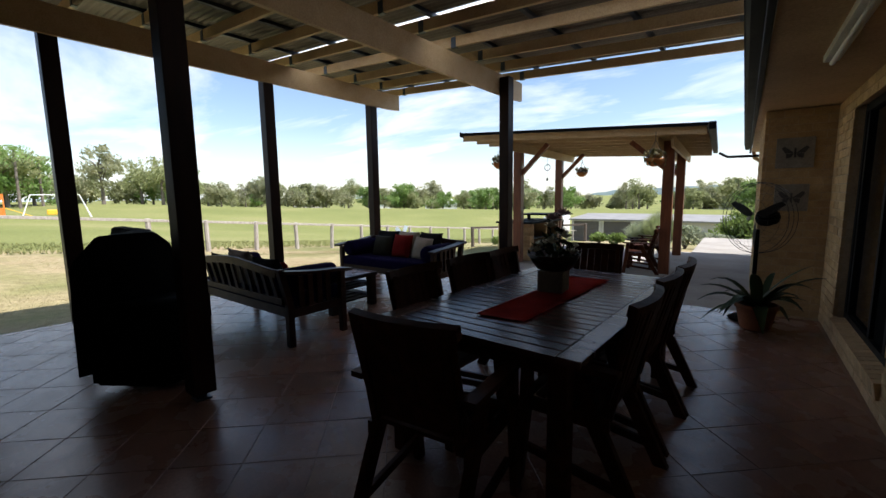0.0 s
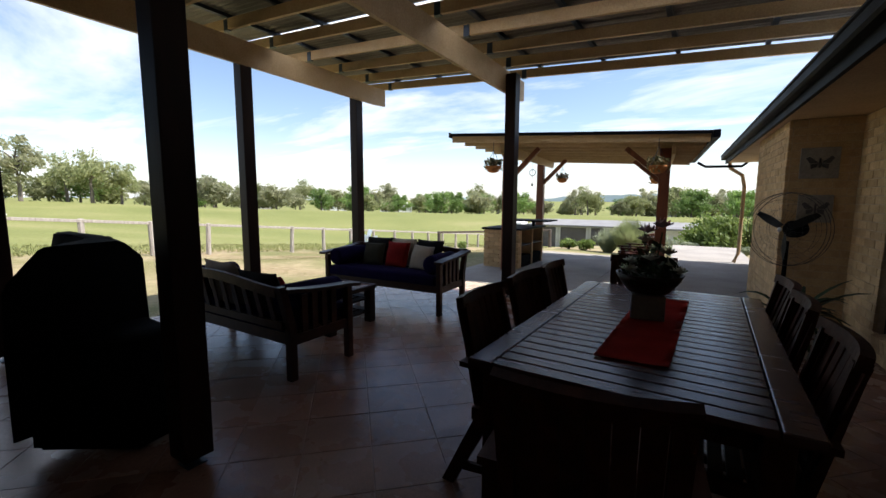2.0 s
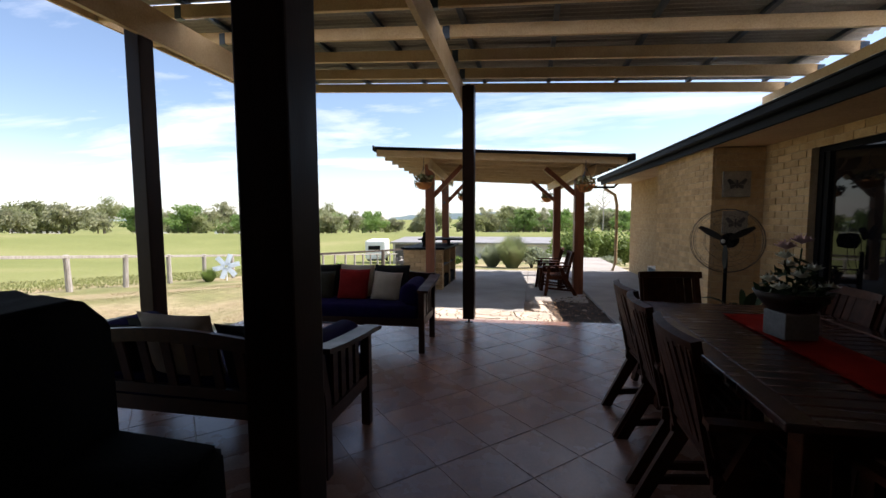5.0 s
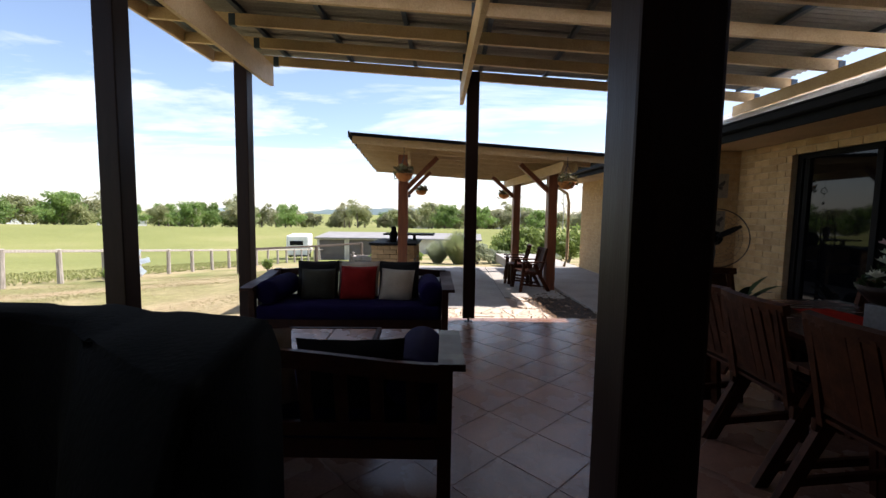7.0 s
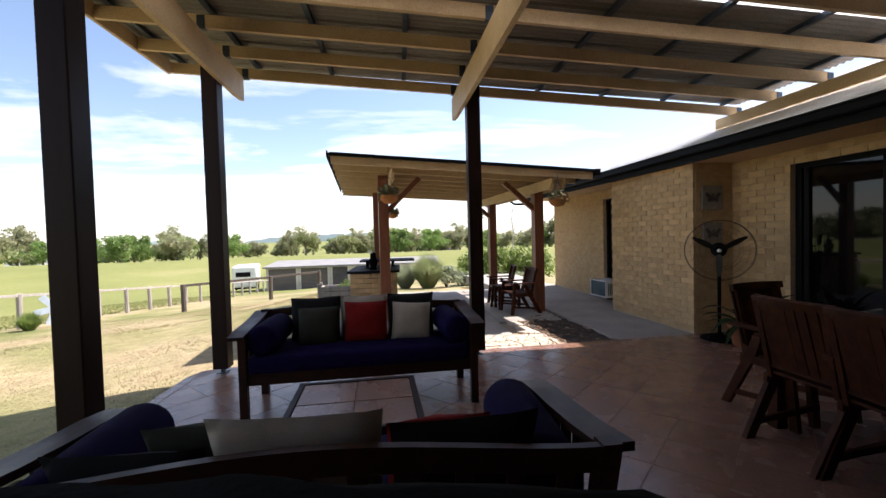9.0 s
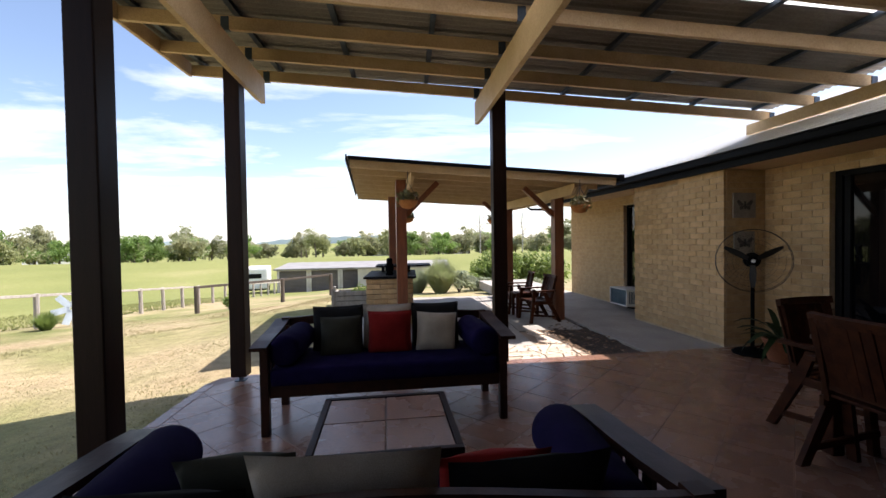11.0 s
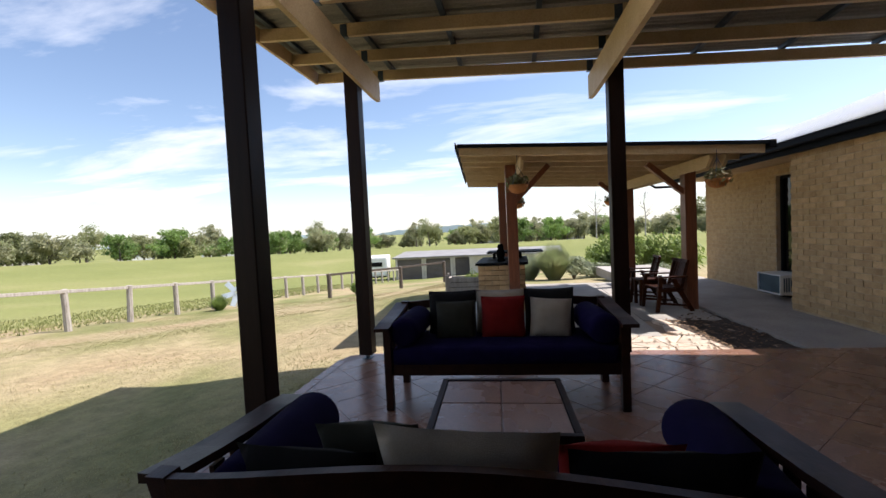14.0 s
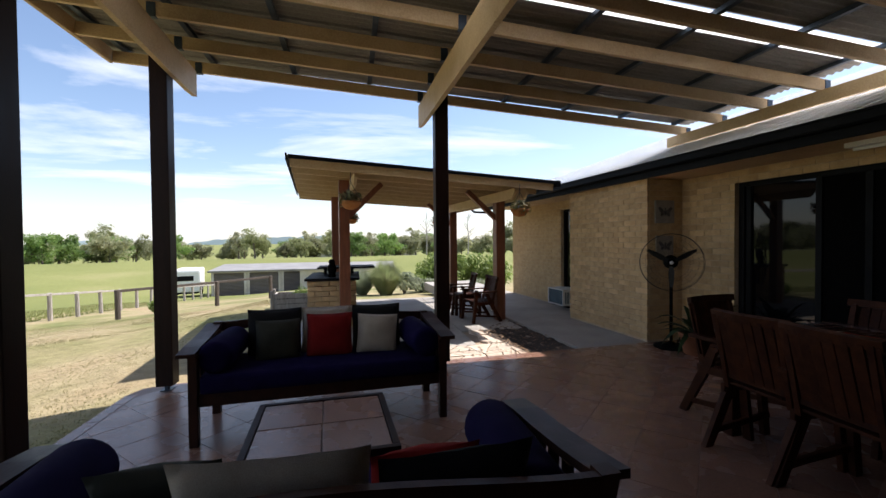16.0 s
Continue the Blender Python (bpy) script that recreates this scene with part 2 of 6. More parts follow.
def ground_z(x, y):
    az = math.degrees(math.atan2(-x - 1, y + 4.6))
    r = math.hypot(x + 1, y + 4.6)
    el = float(np.interp(az, [a for a, _ in FAR_EL], [e for _, e in FAR_EL]))
    far = 1.36 + min(r, 260) * math.tan(radians(el))
    left = smooth01((-3.2 - x) / 9.0)
    near = -0.12 - 0.27 * smooth01((-3.0 - x) / 2.8) - 0.006 * min(max(-x - 5.8, 0), 40) - 0.083 * (y * left if y < 0 else max(y - 6 * (1 - left), 0))
    k = smooth01((r - 45) / 65)
    return near * (1 - k) + far * k - 0.02


bm = bmesh.new()
NA = 180
rad = [0.0]
r = 0.7
while r < 3500:
    rad.append(r)
    r *= 1.06 if r > 9 else 1.0
    r += 0.0 if r > 9 else 0.5
rings = []
for r in rad[1:]:
    ring = []
    for k in range(NA):
        a = k * math.tau / NA
        x, y = -1 + r * math.cos(a), -4.6 + r * math.sin(a)
        ring.append(bm.verts.new((x, y, ground_z(x, y) + (0.012 * noise.noise((x * 0.7, y * 0.7, 0)) if r < 60 else 0))))
    rings.append(ring)
c0 = bm.verts.new((-1, -4.6, ground_z(-1, -4.6)))
for k in range(NA):
    bm.faces.new((c0, rings[0][k], rings[0][(k + 1) % NA]))
for a, b in zip(rings, rings[1:]):
    for k in range(NA):
        bm.faces.new((a[k], b[k], b[(k + 1) % NA], a[(k + 1) % NA]))


def ground_material():
    m = bpy.data.materials.new("grass_ground")
    m.use_nodes = True
    n, l = m.node_tree.nodes, m.node_tree.links
    b = n["Principled BSDF"]
    b.inputs["Roughness"].default_value = 0.95
    b.inputs["Specular IOR Level"].default_value = 0.1
    tc = n.new("ShaderNodeTexCoord")
    sep = n.new("ShaderNodeSeparateXYZ")
    l.new(tc.outputs["Object"], sep.inputs[0])

    def tex(scale, detail=6):
        t = n.new("ShaderNodeTexNoise")
        t.inputs["Scale"].default_value = scale
        t.inputs["Detail"].default_value = detail
        l.new(tc.outputs["Object"], t.inputs["Vector"])
        return t.outputs[0]

    def ramp(src, stops):
        r_ = n.new("ShaderNodeValToRGB")
        while len(r_.color_ramp.elements) < len(stops):
            r_.color_ramp.elements.new(0.5)
        for e, (p, c) in zip(r_.color_ramp.elements, stops):
            e.position, e.color = p, (*c, 1)
        l.new(src, r_.inputs[0])
        return r_.outputs[0]

    def mix(f, a, c, kind="MIX"):
        x_ = n.new("ShaderNodeMixRGB")
        x_.blend_type = kind
        for i, v in enumerate((f, a, c)):
            if isinstance(v, (int, float)):
                x_.inputs[i].default_value = v
            else:
                l.new(v, x_.inputs[i])
        return x_.outputs[0]

    lawn = ramp(tex(0.32), ((0.30, (0.15, 0.165, 0.06)), (0.42, (0.235, 0.215, 0.10)), (0.56, (0.33, 0.27, 0.155)), (0.74, (0.31, 0.225, 0.135))))
    field = ramp(tex(0.05), ((0.3, (0.15, 0.17, 0.055)), (0.55, (0.20, 0.21, 0.075)), (0.75, (0.27, 0.25, 0.115))))
    edge = n.new("ShaderNodeMath")
    edge.operation = "ADD"
    l.new(sep.outputs[0], edge.inputs[0])
    wob = n.new("ShaderNodeMath")
    wob.operation = "MULTIPLY"
    wob.inputs[1].default_value = 3.0
    l.new(tex(0.4), wob.inputs[0])
    l.new(wob.outputs[0], edge.inputs[1])
    mr = n.new("ShaderNodeMapRange")
    mr.inputs[1].default_value, mr.inputs[2].default_value = -14.6, -12.9
    l.new(edge.outputs[0], mr.inputs[0])
    far = n.new("ShaderNodeMapRange")
    far.inputs[1].default_value, far.inputs[2].default_value = 22.0, 34.0
    l.new(sep.outputs[1], far.inputs[0])
    base = mix(mr.outputs[0], field, lawn)
    base = mix(far.outputs[0], base, field)
    base = mix(0.45, base, tex(6, 9), "OVERLAY")
    base = mix(0.30, base, tex(45, 6), "OVERLAY")
    l.new(base, b.inputs["Base Color"])
    bp = n.new("ShaderNodeBump")
    bp.inputs["Strength"].default_value = 0.8
    bp.inputs["Distance"].default_value = 0.03
    l.new(tex(25, 8), bp.inputs["Height"])
    l.new(bp.outputs[0], b.inputs["Normal"])
    return m


M_GROUND = ground_material()
ground = part("ground", bm, M_GROUND, smooth=True)
tagged(ground, "dry mown lawn and green paddock falling away", "ground", kind="structure")

# patio slab
bm = bmesh.new()
far_y = lambda x: 0.15 + 0.06 * x
PX0, PX1, PY0 = -3.02, 4.2, -7.6
vs = [(PX0, PY0), (PX1, PY0), (PX1, far_y(PX1)), (PX0 + 0.25, far_y(PX0 + 0.25)), (PX0 + 0.07, far_y(PX0) - 0.07), (PX0, far_y(PX0) - 0.25)]
top = [bm.verts.new((x, y, -0.0025)) for x, y in vs]
bot = [bm.verts.new((x, y, -0.45)) for x, y in vs]
bm.faces.new(top)
for i in range(len(vs)):
    j = (i + 1) % len(vs)
    bm.faces.new((top[j], top[i], bot[i], bot[j]))
patio = part("floor", bm, M_GROUT)
tagged(patio, "terracotta tiled patio floor laid diagonally", "floor", kind="structure")

# pergola frame: rows run slightly askew to the house
M_ROW = lambda y: 0.02 - 0.037 * y
O_ROW = lambda y: -2.71 - 0.037 * y
roof_under = lambda x: 3.18 - 0.062 * x
POST = 0.15


def timber_post(x, y, z1, name="post", z0=0.05):
    bm = bmesh.new()
    h = POST / 2
    box(bm, x - h, x + h, y - h, y + h, z0, z1, bevel=0.008)
    return bm


pergola = thing("pergola", "dark timber post pergola with cream beams and a metal roof", "pergola", kind="structure")
for x, y, zt in ((0.174, -4.395, 3.05), (0.024, -0.012, 3.05), (-2.6, -4.53, 3.2), (-2.608, -2.236, 3.2), (-2.704, -0.18, 3.2)):
    p = part("post", timber_post(x, y, zt), M_POST, pergola)
    bm = bmesh.new()
    box(bm, x - 0.05, x + 0.05, y - 0.05, y + 0.05, 0.0, 0.006)
    box(bm, x - 0.012, x + 0.012, y - 0.03, y + 0.03, 0.0, 0.06)
    part("post_shoe", bm, M_STEEL, p, "galvanised steel post shoe")


def main_beam(row, zb, depth, y0, y1, side):
    bm = bmesh.new()
    w = 0.045
    off = side * (POST / 2 + w / 2)
    prof = [(y0, zb), (y1 - 0.25, zb), (y1, zb + 0.02), (y1, zb + depth), (y0, zb + depth)]
    a = [bm.verts.new((row(y) + off - w / 2, y, z)) for y, z in prof]
    b = [bm.verts.new((row(y) + off + w / 2, y, z)) for y, z in prof]
    bm.faces.new(a[::-1])
    bm.faces.new(b)
    for i in range(len(prof)):
        j = (i + 1) % len(prof)
        bm.faces.new((a[i], a[j], b[j], b[i]))
    return bm


part("beam", main_beam(M_ROW, 2.82, 0.29, -7.3, 0.64, -1), M_CREAM, pergola)
part("beam", main_beam(O_ROW, 2.99, 0.29, -7.3, 0.45, 1), M_CREAM, pergola)
bm = bmesh.new()
bar(bm, (4.09, -7.3, 2.87), (3.79, 0.95, 2.87), 0.045, 0.14)
part("beam", bm, M_CREAM, pergola)

JOISTS = [0.64 - 0.62 * k for k in range(13)]
for y in JOISTS:
    bm = bmesh.new()
    a, b = (-3.5, y, roof_under(-3.5) + 0.06), (3.93, y + 0.09, roof_under(3.93) + 0.06)
    bar(bm, a, b, 0.042, 0.12, 0.003)
    jo = part("joist", bm, M_CREAM, pergola)
    for hx, side in ((M_ROW(y) - 0.09, 1), (O_ROW(y) + 0.09, 1), (3.93, 1)):
        bm = bmesh.new()
        hz = roof_under(hx)
        hy = y + 0.09 * (hx + 3.5) / 7.6
        box(bm, hx - 0.035, hx + 0.035, hy - 0.026, hy + 0.026, hz - 0.012, hz + 0.11)
        part("joist_hanger", bm, M_STEEL, jo, "dark steel joist hanger")
bm = bmesh.new()
zb = roof_under(-3.53) + 0.07
bar(bm, (-3.53, -7.3, zb), (-3.53, 0.665, zb), 0.035, 0.155, 0.003)
part("barge_board", bm, M_CREAM, pergola)
for k in range(9):
    x = -3.35 + 0.88 * k
    bm = bmesh.new()
    z = roof_under(x) + 0.14
    bar(bm, (x, -7.3, z), (x - 0.02, 0.72, z), 0.05, 0.04)
    part("batten", bm, M_STEEL, pergola, "blue-grey steel roof batten")


def corrugated(bm, x0, x1, y0, y1, zf, pitch=0.076, amp=0.009):
    n = int((y1 - y0) / pitch * 6)
    rows = []
    for i in range(n + 1):
        y = y0 + (y1 - y0) * i / n
        dz = amp * math.sin((y - y0) / pitch * math.tau)
        rows.append((bm.verts.new((x0, y, zf(x0) + dz)), bm.verts.new((x1, y, zf(x1) + dz))))
    for (a, b), (c, d) in zip(rows, rows[1:]):
        bm.faces.new((a, b, d, c))


SKY0, SKY1 = -1.76, -1.46
for y0, y1, mat, nm in ((-7.4, SKY0, M_SHEET, "roof_sheet"), (SKY0, SKY1, M_CLEAR, "clear_roof_sheet"), (SKY1, 0.78, M_SHEET, "roof_sheet")):
    bm = bmesh.new()
    corrugated(bm, -3.6, 3.96, y0, y1, lambda x: roof_under(x) + 0.17)
    part(nm, bm, mat, pergola)



# house: walls, pier, eaves, roof
GX, GZ0, GZ1 = 2.93, 2.225, 2.41
WX = 3.62
WIN_Y0, WIN_Y1, WIN_Z0, WIN_Z1 = -2.05, -0.35, 0.22, 2.10
FW_Y0, FW_Y1, FW_Z0, FW_Z1 = 2.85, 3.66, 0.30, 2.05


def block(name, x0, x1, y0, y1, z0, z1, mat, parent=None, label="", bevel=0.0):
    bm = bmesh.new()
    box(bm, x0, x1, y0, y1, z0, z1, bevel=bevel)
    return part(name, bm, mat, parent, label)


def wall_with_hole(name, x0, x1, y0, y1, z0, z1, holes):
    """Mortar backing of a brick wall, with openings cut through it."""
    bm = bmesh.new()
    ys = sorted({y0, y1, *[h[0] for h in holes], *[h[1] for h in holes]})
    for a, b in zip(ys, ys[1:]):
        hole = next((h for h in holes if h[0] <= a and b <= h[1]), None)
        if hole:
            box(bm, x0, x1, a, b, z0, hole[2])
            box(bm, x0, x1, a, b, hole[3], z1)
        else:
            box(bm, x0, x1, a, b, z0, z1)
    return tagged(part(name, bm, M_MORTAR), "cream face brick house wall in running bond", "wall", kind="structure")


wall_east = wall_with_hole("wall_east", WX + 0.005, WX + 0.25, -7.6, 6.1, -0.4, 2.24,
                           [(WIN_Y0, WIN_Y1, WIN_Z0, WIN_Z1), (FW_Y0, FW_Y1, FW_Z0, FW_Z1)])
wall_pier = tagged(block("wall_pier", 3.035, WX + 0.1, 0.445, 2.362, -0.4, 2.24, M_MORTAR), "cream brick pier jutting out from the house wall", "wall", kind="structure")
# added wall, never in view: blocks light behind the patio
wall_unseen_south = tagged(block("wall_unseen_south", -3.4, 3.98, -7.85, -7.62, -0.4, 3.7, M_POST), "unseen dark wall added to keep light off the patio", "wall", kind="structure")
wall_end = tagged(block("wall_north", WX + 0.26, 12.0, 5.85, 6.1, -0.4, 2.24, M_MORTAR), "brick end wall of the house", "wall", kind="structure")
ceiling = tagged(block("ceiling", GX + 0.03, WX + 0.4, -7.6, 6.35, GZ0 + 0.02, GZ0 + 0.04, M_SOFFIT), "painted eaves soffit under the roof edge", "ceiling", kind="structure")
# added wall, never in view: cuts side light on the window wall
wall_unseen_west = tagged(block("wall_unseen_west", -3.4, -3.15, -7.6, -5.35, -0.4, 3.7, M_POST), "unseen dark wall added to cut light at the patio end", "wall", kind="structure")
room = tagged(block("wall_room", 7.0, 7.2, -7.6, 6.0, -0.4, 2.5, M_SOFFIT), "plain inner wall of the dim room", "wall", kind="structure")
room_floor = tagged(block("floor_room", WX + 0.26, 7.0, -7.6, 5.8, 0.0, 0.02, M_CONC), "floor of the dim room behind glass", "floor", kind="structure")
room_top = tagged(block("ceiling_room", WX + 0.45, 7.2, -7.6, 6.0, 2.42, 2.44, M_SOFFIT), "ceiling of the dim room behind glass", "ceiling", kind="structure")

gutter = thing("gutter", "dark grey metal gutter and fascia along the eaves", "gutter", kind="structure")
bm = bmesh.new()
box(bm, GX - 0.01, GX + 0.025, -7.6, 6.35, GZ0, GZ1 - 0.02, bevel=0.004)
part("fascia", bm, M_FASCIA, gutter)
bm = bmesh.new()
prof = [(GX - 0.012, GZ1 - 0.10), (GX - 0.075, GZ1 - 0.10), (GX - 0.095, GZ1 - 0.085), (GX - 0.095, GZ1 - 0.02), (GX - 0.11, GZ1 - 0.015), (GX - 0.11, GZ1), (GX - 0.085, GZ1),
        (GX - 0.085, GZ1 - 0.08), (GX - 0.012, GZ1 - 0.09)]
a = [bm.verts.new((x, -7.6, z)) for x, z in prof]
b = [bm.verts.new((x, 6.4, z)) for x, z in prof]
for i in range(len(prof)):
    j = (i + 1) % len(prof)
    bm.faces.new((a[i], b[i], b[j], a[j]))
bm.faces.new(a[::-1])
bm.faces.new(b)
part("gutter_channel", bm, M_FASCIA, gutter)
bm = bmesh.new()
tube(bm, [(3.0, 6.3, 2.3), (3.02, 6.28, 2.12), (3.25, 6.2, 1.95), (3.3, 6.18, 1.7), (3.3, 6.18, 0.2), (3.22, 6.15, -0.02)], 0.04, 10)
part("downpipe", bm, M_SOFFIT, gutter, "cream painted downpipe", smooth=True)

roof = thing("roof", "pale grey ribbed metal hip roof of the house", "roof", kind="structure")
T = math.tan(radians(21))


def ribbed(name, p0, p1, p2, p3, n, mat, parent, proud=0.025):
    """A sloped roof plane with standing ribs from p0-p1 (eave) up to p3-p2."""
    p0, p1, p2, p3 = map(Vector, (p0, p1, p2, p3))
    nrm = (p1 - p0).cross(p3 - p0).normalized()
    if nrm.z < 0:
        nrm = -nrm
    bm = bmesh.new()
    q = [bm.verts.new(p) for p in (p0, p1, p2, p3)]
    bm.faces.new(q)
    for i in range(n + 1):
        k = i / n
        a, b = p0.lerp(p1, k), p3.lerp(p2, k)
        bar(bm, a + nrm * proud / 2, b + nrm * proud / 2, 0.03, proud, up=nrm)
    return part(name, bm, mat, parent)


ribbed("roof_plane", (GX - 0.06, -9, GZ1), (GX - 0.06, 6.45, GZ1), (7.9, 1.5, GZ1 + 4.99 * T), (7.9, -9, GZ1 + 4.99 * T), 60, M_ROOF, roof)
bm = bmesh.new()
v = [bm.verts.new(p) for p in ((GX - 0.06, 6.45, GZ1), (12.9, 6.45, GZ1), (7.9, 1.5, GZ1 + 4.99 * T))]
bm.faces.new(v)
part("roof_hip", bm, M_ROOF, roof)
bm = bmesh.new()
v = [bm.verts.new(p) for p in ((12.9, -9, GZ1), (12.9, 6.45, GZ1), (7.9, 1.5, GZ1 + 4.99 * T), (7.9, -9, GZ1 + 4.99 * T))]
bm.faces.new(v)
part("roof_plane", bm, M_ROOF, roof)

# sliding window with dark frames, and its brick sill
window_1 = thing("window_1", "wide dark aluminium sliding window with tinted glass", "window", kind="structure")
XF0, XF1 = WX + 0.07, WX + 0.13


def frame_bars(parent, x0, x1, y0, y1, z0, z1, w, mullions=()):
    for nm, a in (("frame_side", (y0, y0 + w, z0, z1)), ("frame_side", (y1 - w, y1, z0, z1)),
                  ("frame_head", (y0 + w, y1 - w, z1 - w, z1)), ("frame_foot", (y0 + w, y1 - w, z0, z0 + w))):
        block(nm, x0, x1, *a, M_FRAME, parent, bevel=0.004)
    for m_ in mullions:
        block("mullion", x0 + 0.005, x1 - 0.005, m_ - 0.03, m_ + 0.03, z0 + w, z1 - w, M_FRAME, parent, bevel=0.004)


frame_bars(window_1, XF0, XF1, WIN_Y0, WIN_Y1, WIN_Z0, WIN_Z1, 0.07, (-0.47, -1.22, -1.64))
block("pane", XF0 + 0.03, XF0 + 0.036, -1.19, -0.50, WIN_Z0 + 0.07, WIN_Z1 - 0.07, M_GLASS, window_1)
# matte black panels fill the rest of the opening
for y0, y1 in ((WIN_Y0 + 0.07, -1.67), (-1.61, -1.25), (-0.44, WIN_Y1 - 0.07)):
    block("matte_panel", XF0 + 0.03, XF0 + 0.034, y0, y1, WIN_Z0 + 0.07, WIN_Z1 - 0.07, M_MATTE, window_1, "matte black window panel")
window_2 = thing("window_2", "tall narrow dark framed window in brick wall", "window", kind="structure")
frame_bars(window_2, XF0, XF1, FW_Y0, FW_Y1, FW_Z0, FW_Z1, 0.05, ())
block("pane", XF0 + 0.03, XF0 + 0.036, FW_Y0 + 0.05, FW_Y1 - 0.05, FW_Z0 + 0.05, FW_Z1 - 0.05, M_GLASS, window_2)

# hard ground beside the patio
pavement = tagged(block("pavement", 1.95, WX + 0.02, 0.40, 9.8, -0.3, -0.03, M_CONC, bevel=0.01), "pale concrete path along the brick house", "path", kind="structure")
slab = tagged(block("slab", -1.9, 0.72, 0.95, 6.0, -0.3, -0.05, M_CONC, bevel=0.01), "grey concrete slab under the gazebo", "slab", kind="structure")
bed = thing("paving_bed", "crazy-paved bed of pale stones in dirt", "paving", kind="structure")
tagged(block("gazebo_floor", 0.726, 1.78, 1.86, 6.0, -0.3, -0.052, M_CONC, bevel=0.01), "grey concrete strip under the garden chairs", "slab", kind="structure")
block("dirt", -1.2, 1.94, 0.12, 6.0, -0.3, -0.075, M_DIRT, bed)

# the house stands a little askew to the patio's axis
TURN = Matrix.Translation((3.03, 0.44, 0)) @ Matrix.Rotation(radians(3.3), 4, "Z") @ Matrix.Translation((-3.03, -0.44, 0))
for ob in (wall_east, wall_pier, wall_end, ceiling, room, room_floor, room_top, gutter, roof, window_1, window_2, pavement):
    ob.matrix_basis = TURN @ ob.matrix_basis


# furniture


def pad(bm, w, h, d, m=None, puff=1.0, nx=10, nz=10):
    """A stuffed cushion in the x-z plane: thick in the middle, thin at the seams, with drawn-in corners."""
    m = m or Matrix()
    grid = {}
    for s in (-1, 1):
        for i in range(nx + 1):
            for j in range(nz + 1):
                u, v = 2 * i / nx - 1, 2 * j / nz - 1
                edge = i in (0, nx) or j in (0, nz)
                if s == 1 and edge:
                    grid[s, i, j] = grid[-1, i, j]
                    continue
                t = ((1 - u * u) * (1 - v * v)) ** 0.42
                pinch = 1 - 0.06 * (1 - abs(u)) - 0.0
                x = w / 2 * u * (1 - 0.05 * (1 - v * v) * abs(u))
                z = h / 2 * v * (1 - 0.05 * (1 - u * u) * abs(v))
                y = s * (d / 2 * t * puff + 0.004) if not edge else 0.0
                y += 0.006 * noise.noise((u * 2.3 + w * 7, v * 2.3, s))
                grid[s, i, j] = bm.verts.new(m @ Vector((x, y, z)))
    for s in (-1, 1):
        for i in range(nx):
            for j in range(nz):
                q = [grid[s, i, j], grid[s, i + 1, j], grid[s, i + 1, j + 1], grid[s, i, j + 1]]
                bm.faces.new(q if s == -1 else q[::-1])


def profile_board(bm, pts, thick, axis_dir, m=None):
    """A flat board cut to an outline in the y-z plane, thick along x."""
    m = m or Matrix()
    a = [bm.verts.new(m @ Vector((axis_dir - thick / 2, y, z))) for y, z in pts]
    b = [bm.verts.new(m @ Vector((axis_dir + thick / 2, y, z))) for y, z in pts]
    bm.faces.new(a[::-1])
    bm.faces.new(b)
    for i in range(len(pts)):
        j = (i + 1) % len(pts)
        bm.faces.new((a[i], a[j], b[j], b[i]))


